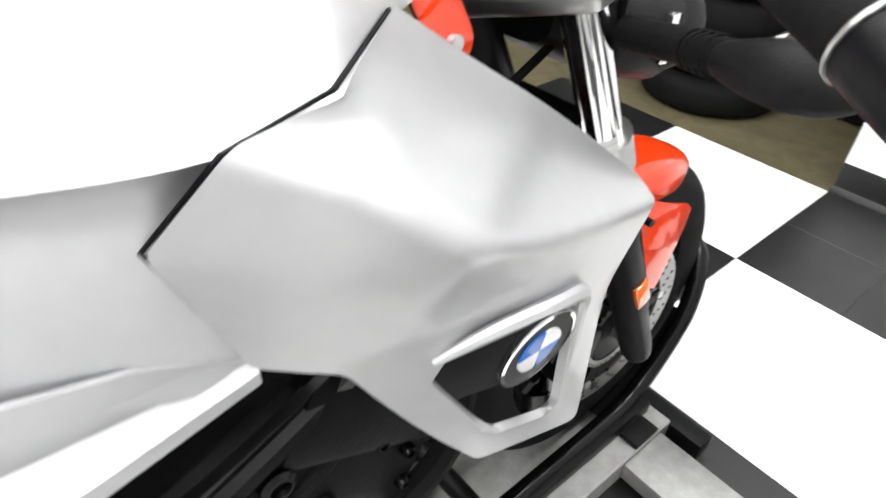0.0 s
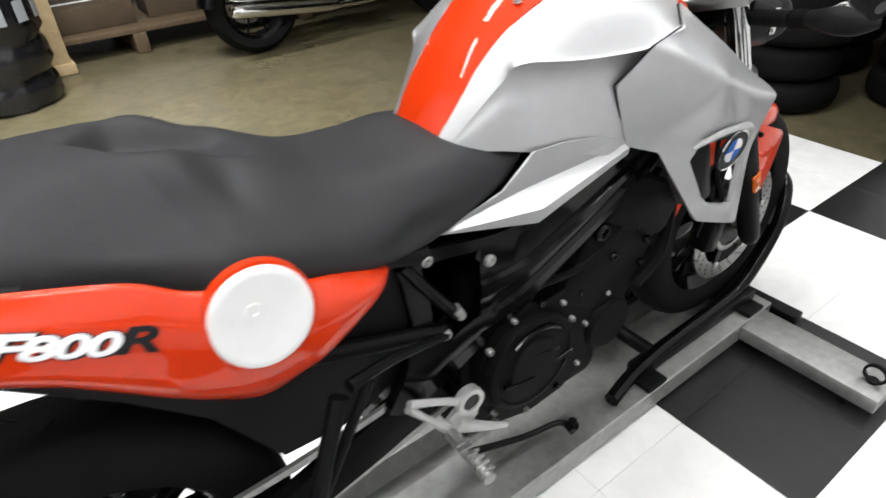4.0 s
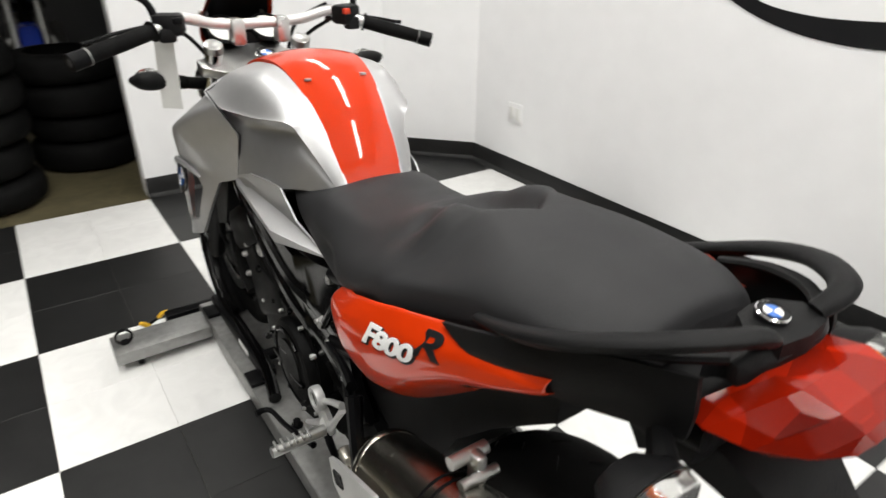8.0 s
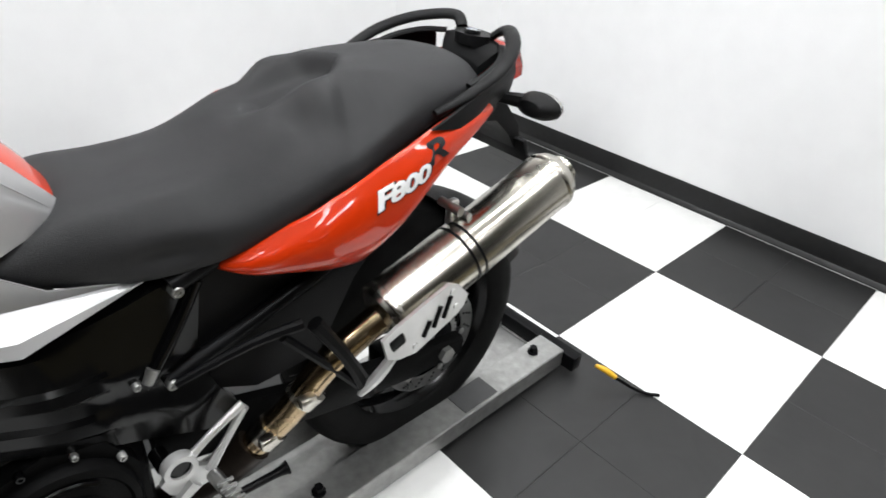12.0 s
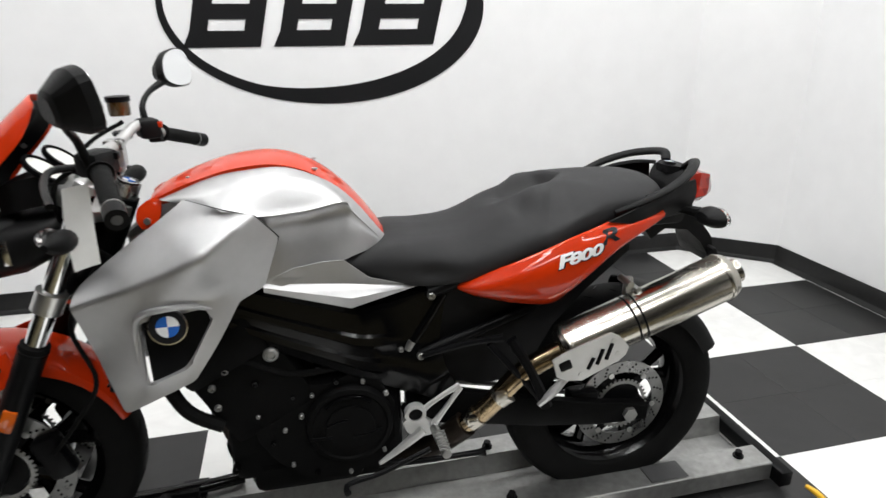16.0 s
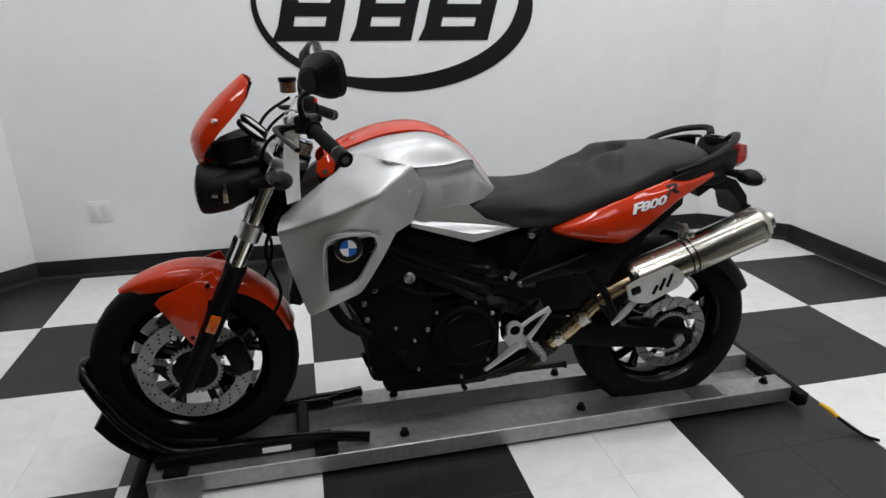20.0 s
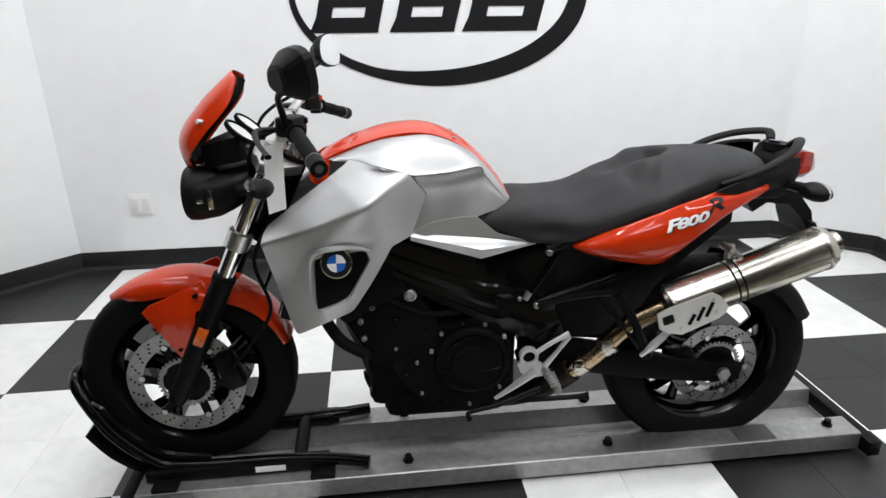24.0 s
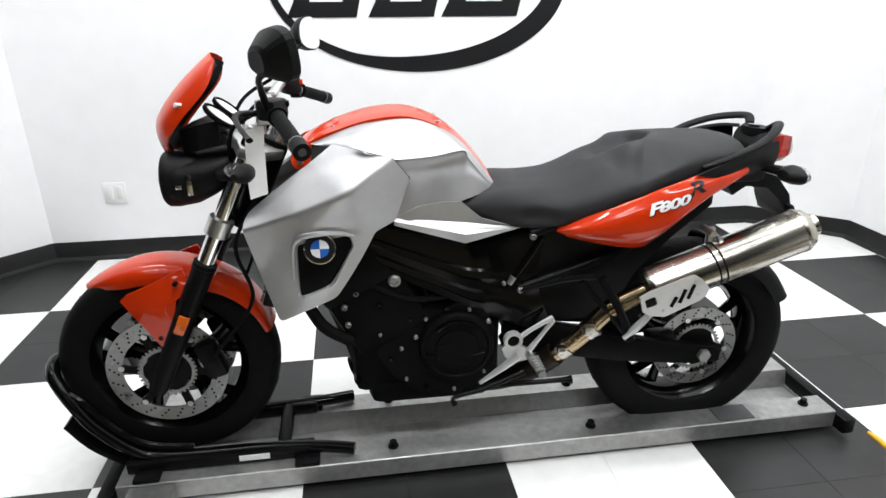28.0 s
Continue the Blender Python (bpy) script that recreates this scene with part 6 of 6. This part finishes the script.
rng = random.Random(5)
for cx, cy, ws in ((2.22, 0.71, (0.15, 0.17, 0.15, 0.17, 0.16)), (2.70, 0.16, (0.17, 0.15, 0.18, 0.16)), (2.95, 0.85, (0.16, 0.17, 0.16, 0.18, 0.15, 0.15))):
    z = 0.0
    for w in ws:
        loose_tyre(cx + rng.uniform(-0.02, 0.02), cy + rng.uniform(-0.02, 0.02), z, rng.uniform(0.285, 0.305), w, rng.uniform(0, 360))
        z += w + 0.001


def cruiser(x, y, rz, paint, chrome, label, lean=0.0):
    """A parked heavy motorcycle: its front wheel stands at x, y and it faces along its own +x."""
    e = thing("motorcycle", label, "motorcycle", x, y, 0, rz, group="parked motorcycles")
    W = 1.60

    def wheel(cx, r, w, nm):
        bm = B()
        prof = [(r * 0.70, -w * 0.8), (r * 0.86, -w), (r * 0.97, -w * 0.7), (r, 0), (r * 0.97, w * 0.7), (r * 0.86, w), (r * 0.70, w * 0.8)]
        lathe(bm, prof, (cx, 0, r), "y", 40, True)
        t = part(nm, bm, RUBBER, e, "", 50)
        bm = B()
        lathe(bm, [(r * 0.62, -w * 0.6), (r * 0.72, -w * 0.75), (r * 0.72, w * 0.75), (r * 0.62, w * 0.6)], (cx, 0, r), "y", 36, True)
        part("rim", bm, BLACK_GLOSS, t)
        bm = B()
        rod(bm, (cx, -w, r), (cx, w, r), 0.04, 14)
        part("hub", bm, chrome, t)
        for k in range(9):
            a = 2 * math.pi * k / 9
            bm = B()
            rod(bm, (cx + 0.03 * math.cos(a), w * 0.3, r + 0.03 * math.sin(a)), (cx + r * 0.66 * math.cos(a + 0.2), 0, r + r * 0.66 * math.sin(a + 0.2)), 0.007, 6)
            part("spoke", bm, BLACK_GLOSS, t)
        bm = B()
        lathe(bm, [(r * 0.26, 0.0), (r * 0.46, 0.0), (r * 0.46, 0.005), (r * 0.26, 0.005)], (cx, w + 0.01, r), "y", 30, True)
        part("brake_disc", bm, DISC, t)
        return t

    wheel(0, 0.32, 0.055, "front_wheel")
    wheel(-W, 0.32, 0.085, "rear_wheel")
    for cx, a0, a1, w, nm in ((0, 35, 150, 0.075, "front_mudguard"), (-W, 20, 175, 0.11, "rear_mudguard")):
        bm = B()
        rows = []
        for k in range(7):
            a = radians(a0 + (a1 - a0) * k / 6)
            rows.append([(cx + (0.36 - d) * math.cos(a), yy, 0.32 + (0.36 - d) * math.sin(a)) for yy, d in ((-w, 0.06), (-w * 0.8, 0.015), (0, 0), (w * 0.8, 0.015), (w, 0.06))])
        surf(bm, rows, 3, 2)
        thicken(bm, 0.004)
        part(nm, bm, paint, e)
    for s in (1, -1):
        bm = B()
        tube(bm, [(0.0, s * 0.095, 0.30), (-0.12, s * 0.095, 0.56), (-0.22, s * 0.095, 0.80), (-0.30, s * 0.095, 0.98)], [0.030, 0.030, 0.024, 0.024], 12, 3)
        part("fork_leg", bm, chrome, e, "bright fork leg")
        bm = B()
        tube(bm, [(-0.28, s * 0.02, 1.02), (-0.30, s * 0.16, 1.12), (-0.42, s * 0.34, 1.12), (-0.54, s * 0.42, 1.06)], 0.013, 10, 5)
        part("handlebar", bm, chrome, e)
        bm = B()
        rod(bm, (-0.45, s * 0.36, 1.105), (-0.56, s * 0.435, 1.05), 0.019, 10)
        part("grip", bm, RUBBER, e)
        bm = B()
        lathe(bm, [(0.0, -0.05), (0.03, -0.035), (0.04, 0.0), (0.035, 0.02), (0.0, 0.028)], (-0.22, s * 0.20, 0.86), "x", 16)
        part("indicator", bm, ORANGE, e, "amber turn signal")
        bm = B()
        rod(bm, (-0.24, s * 0.08, 0.86), (-0.23, s * 0.18, 0.86), 0.009, 8)
        part("indicator_stalk", bm, chrome, e)
        bm = B()
        tube(bm, [(-0.55, s * 0.14, 0.50), (-0.52, s * 0.19, 0.36), (-0.66, s * 0.20, 0.26), (-1.0, s * 0.20, 0.25), (-1.2, s * 0.21, 0.27)], 0.024, 12, 5)
        part("header_pipe", bm, chrome, e)
        for dz in (0.0, 0.10):
            bm = B()
            tube(bm, [(-1.05, s * 0.215, 0.26 + dz), (-1.15, s * 0.22, 0.27 + dz), (-1.75, s * 0.23, 0.33 + dz), (-1.82, s * 0.23, 0.34 + dz)], [0.026, 0.045, 0.045, 0.034], 16, 3)
            part("silencer", bm, chrome, e, "long bright exhaust silencer")
        for dx in (0.0, -0.16):
            bm = B()
            rod(bm, (-0.62 + dx, s * 0.02, 0.42), (-0.56 + dx * 1.4, s * 0.08, 0.66), 0.058, 18)
            cyl_ = part("cylinder", bm, ALU_DULL, e)
            for k in range(5):
                f = 0.3 + 0.15 * k
                bm = B()
                p = Vector((-0.62 + dx, s * 0.02, 0.42)).lerp(Vector((-0.56 + dx * 1.4, s * 0.08, 0.66)), f)
                d_ = Vector((0.06 + dx * 0.4, s * 0.06, 0.24)).normalized()
                rod(bm, p - d_ * 0.004, p + d_ * 0.004, 0.072, 18)
                part("fin", bm, chrome, cyl_)
        bm = B()
        lathe(bm, [(0.0, 0.0), (0.11, 0.0), (0.105, 0.02), (0.07, 0.035), (0.0, 0.04)], (-0.74, s * 0.11, 0.38), "y", 28, m=Matrix.Diagonal((1.3, s, 1)))
        part("engine_cover", bm, chrome, e)
    bm = B()
    lathe(bm, [(0.0, -0.14), (0.05, -0.13), (0.085, -0.06), (0.092, 0.0), (0.086, 0.01)], (-0.14, 0, 0.92), "x", 26)
    hl = part("headlight", bm, chrome, e, "round bright headlight")
    bm = B()
    lathe(bm, [(0.0, 0.022), (0.05, 0.016), (0.085, 0.0), (0.0, -0.003)], (-0.13, 0, 0.92), "x", 24)
    part("headlight_lens", bm, CLEAR_LENS, hl)
    bm = B()
    box(bm, -0.26, 0, 0.90, 0.06, 0.24, 0.05, 0.012)
    part("yoke", bm, chrome, e)
    bm = B()
    rings = []
    for x_, w_, z0, z1 in ((-0.36, 0.06, 0.80, 0.90), (-0.46, 0.13, 0.76, 0.96), (-0.62, 0.165, 0.74, 0.985), (-0.80, 0.14, 0.73, 0.94), (-0.94, 0.07, 0.72, 0.84)):
        zc, h = (z0 + z1) / 2, (z1 - z0) / 2
        rings.append([bm.verts.new((x_, w_ * math.cos(q) * (1.0 - 0.15 * max(0, math.sin(q))), zc + h * math.sin(q))) for q in (2 * math.pi * j / 20 for j in range(20))])
    bridge(bm, rings)
    part("tank", bm, paint, e)
    bm = B()
    rings = []
    for x_, w_, z0, z1 in ((-0.90, 0.08, 0.68, 0.78), (-1.05, 0.17, 0.64, 0.72), (-1.22, 0.18, 0.64, 0.76), (-1.32, 0.12, 0.70, 0.84), (-1.60, 0.11, 0.72, 0.83), (-1.72, 0.05, 0.73, 0.78)):
        zc, h = (z0 + z1) / 2, (z1 - z0) / 2
        rings.append([bm.verts.new((x_, w_ * math.cos(q), zc + h * math.sin(q))) for q in (2 * math.pi * j / 18 for j in range(18))])
    bridge(bm, rings)
    part("seat", bm, VINYL, e)
    bm = B()
    box(bm, -0.72, 0, 0.36, 0.46, 0.20, 0.22, 0.04)
    box(bm, -1.12, 0, 0.48, 0.40, 0.16, 0.24, 0.04)
    part("crankcase", bm, ENGINE, e)
    bm = B()
    tube(bm, [(-0.34, 0, 0.86), (-0.44, 0.05, 0.50), (-0.50, 0.08, 0.24), (-1.2, 0.09, 0.24), (-1.6, 0.10, 0.32)], 0.02, 8, 4)
    tube(bm, [(-0.34, 0, 0.86), (-0.44, -0.05, 0.50), (-0.50, -0.08, 0.24), (-1.2, -0.09, 0.24), (-1.6, -0.10, 0.32)], 0.02, 8, 4)
    part("frame", bm, BLACK_GLOSS, e)
    bm = B()
    box(bm, -2.00, 0, 0.60, 0.05, 0.10, 0.06, 0.015)
    part("tail_light", bm, RED_LENS, e)
    return e


cruiser(2.13, 2.78, 165, BLACK_GLOSS, CHROME, "black parked cruiser motorcycle with bright twin fork legs")
cruiser(2.92, 2.02, 142, MAROON, CHROME, "dark red parked cruiser motorcycle with bright fork")
cruiser(2.14, 3.56, 1, BLACK_GLOSS, CHROME, "black parked cruiser motorcycle with long bright exhausts")
cruiser(3.9, 0.25, 178, BLUE_PAINT, ALU_DULL, "blue parked motorcycle behind the tyre stacks")
cruiser(4.6, 3.3, 160, BLACK_GLOSS, ALU_DULL, "black parked motorcycle far back in the hall")

# timber post and rack
post = thing("timber_post", "pale squared timber post of the storage rack", "post", -0.66, 4.02, 0)
bm = B()
box(bm, 0, 0, Z_CEIL / 2, 0.13, 0.13, Z_CEIL - 0.002, 0.006)
part("beam", bm, POST, post)
bm = B()
box(bm, 0, -0.002, 0.035, 0.17, 0.17, 0.07, 0.006)
part("foot", bm, POST, post)
rack_ = thing("pallet", "long low dark timber pallet against the hall side", "pallet", 0.5, 4.55, 0)
for j in range(5):
    bm = B()
    box(bm, 0.0, -0.36 + 0.18 * j, 0.16, 4.2, 0.165, 0.04, 0.004)
    part("plank", bm, WOOD, rack_)
for x_ in (-1.9, -0.6, 0.7, 2.0):
    bm = B()
    box(bm, x_, 0, 0.07, 0.09, 0.90, 0.138, 0.004)
    part("bearer", bm, WOOD, rack_)
for k, (x_, y_, sx, sy, sz, rz) in enumerate(((-0.35, 4.45, 0.55, 0.42, 0.16, 4), (0.35, 4.50, 0.60, 0.40, 0.20, -3), (1.15, 4.42, 0.48, 0.46, 0.18, 6), (1.85, 4.50, 0.62, 0.45, 0.24, 0))):
    bx = thing("cardboard_box", "closed brown cardboard box on the pallet", "box", x_, y_, 0.181, rz, group="cardboard boxes")
    bm = B()
    box(bm, 0, 0, sz / 2, sx, sy, sz, 0.006)
    body = part("carton", bm, CARD, bx)
    bm = B()
    box(bm, 0, 0, sz + 0.0012, sx * 0.98, 0.05, 0.002)
    part("tape", bm, PAPER, bx)

# black wrapped bundle with a pale label
bundle = thing("wrapped_bundle", "bundle of tyres wrapped in shiny black plastic with a pale label", "bundle", -1.02, 3.62, 0)
bm = B()
rings = []
brng = random.Random(11)
for z, r in ((0.0, 0.29), (0.05, 0.315), (0.13, 0.30), (0.17, 0.285), (0.22, 0.31), (0.32, 0.312), (0.36, 0.29), (0.42, 0.315), (0.55, 0.31), (0.60, 0.295), (0.68, 0.315), (0.84, 0.30), (0.92, 0.24), (0.96, 0.10)):
    rings.append([bm.verts.new(((r + brng.uniform(-0.012, 0.012)) * math.cos(q), (r + brng.uniform(-0.012, 0.012)) * math.sin(q), z)) for q in (2 * math.pi * j / 30 for j in range(30))])
bridge(bm, rings)
part("wrap", bm, WRAP, bundle, "", 50)
for k in range(3):
    bm = B()
    ring = [(0.332 * math.cos(a), 0.332 * math.sin(a)) for a in (radians(-78 + 24 * k + 3 * j) for j in range(5))]
    rr = [[bm.verts.new((x_, y_, z)) for z in (0.47, 0.58)] for x_, y_ in ring]
    bridge(bm, rr, False, False)
    thicken(bm, 0.002)
    part("label_mark", bm, GREY_DECAL, bundle, "pale printed mark")

# ---------- floor tiles ----------
def tile_mesh(name, material):
    bm = B()
    box(bm, 0, 0, -0.0015, TILE - 0.0006, TILE - 0.0006, 0.003, 0.0006, None, 1)
    me = bpy.data.meshes.new(name)
    bm.to_mesh(me)
    bm.free()
    me.materials.append(material)
    return me


TILES = (tile_mesh("white_tile", TILE_WHITE), tile_mesh("black_tile", TILE_BLACK))
for a in range(-11, 6):
    for b in range(-7, 4):
        i, j = a // 2, b // 2
        x, y = (a + 0.5) * TILE, (b + 0.5) * TILE
        sx = sy = 1.0
        if b == -7:
            sy, y = 0.1, -6 * TILE - 0.05 * TILE
        if a == -11:
            sx, x = 0.1, -10 * TILE - 0.05 * TILE
        ob = new("tile", TILES[(i + j) % 2])
        ob.parent = floor
        ob.matrix_local = pose(x, y, 0) @ Matrix.Diagonal((sx, sy, 1, 1))
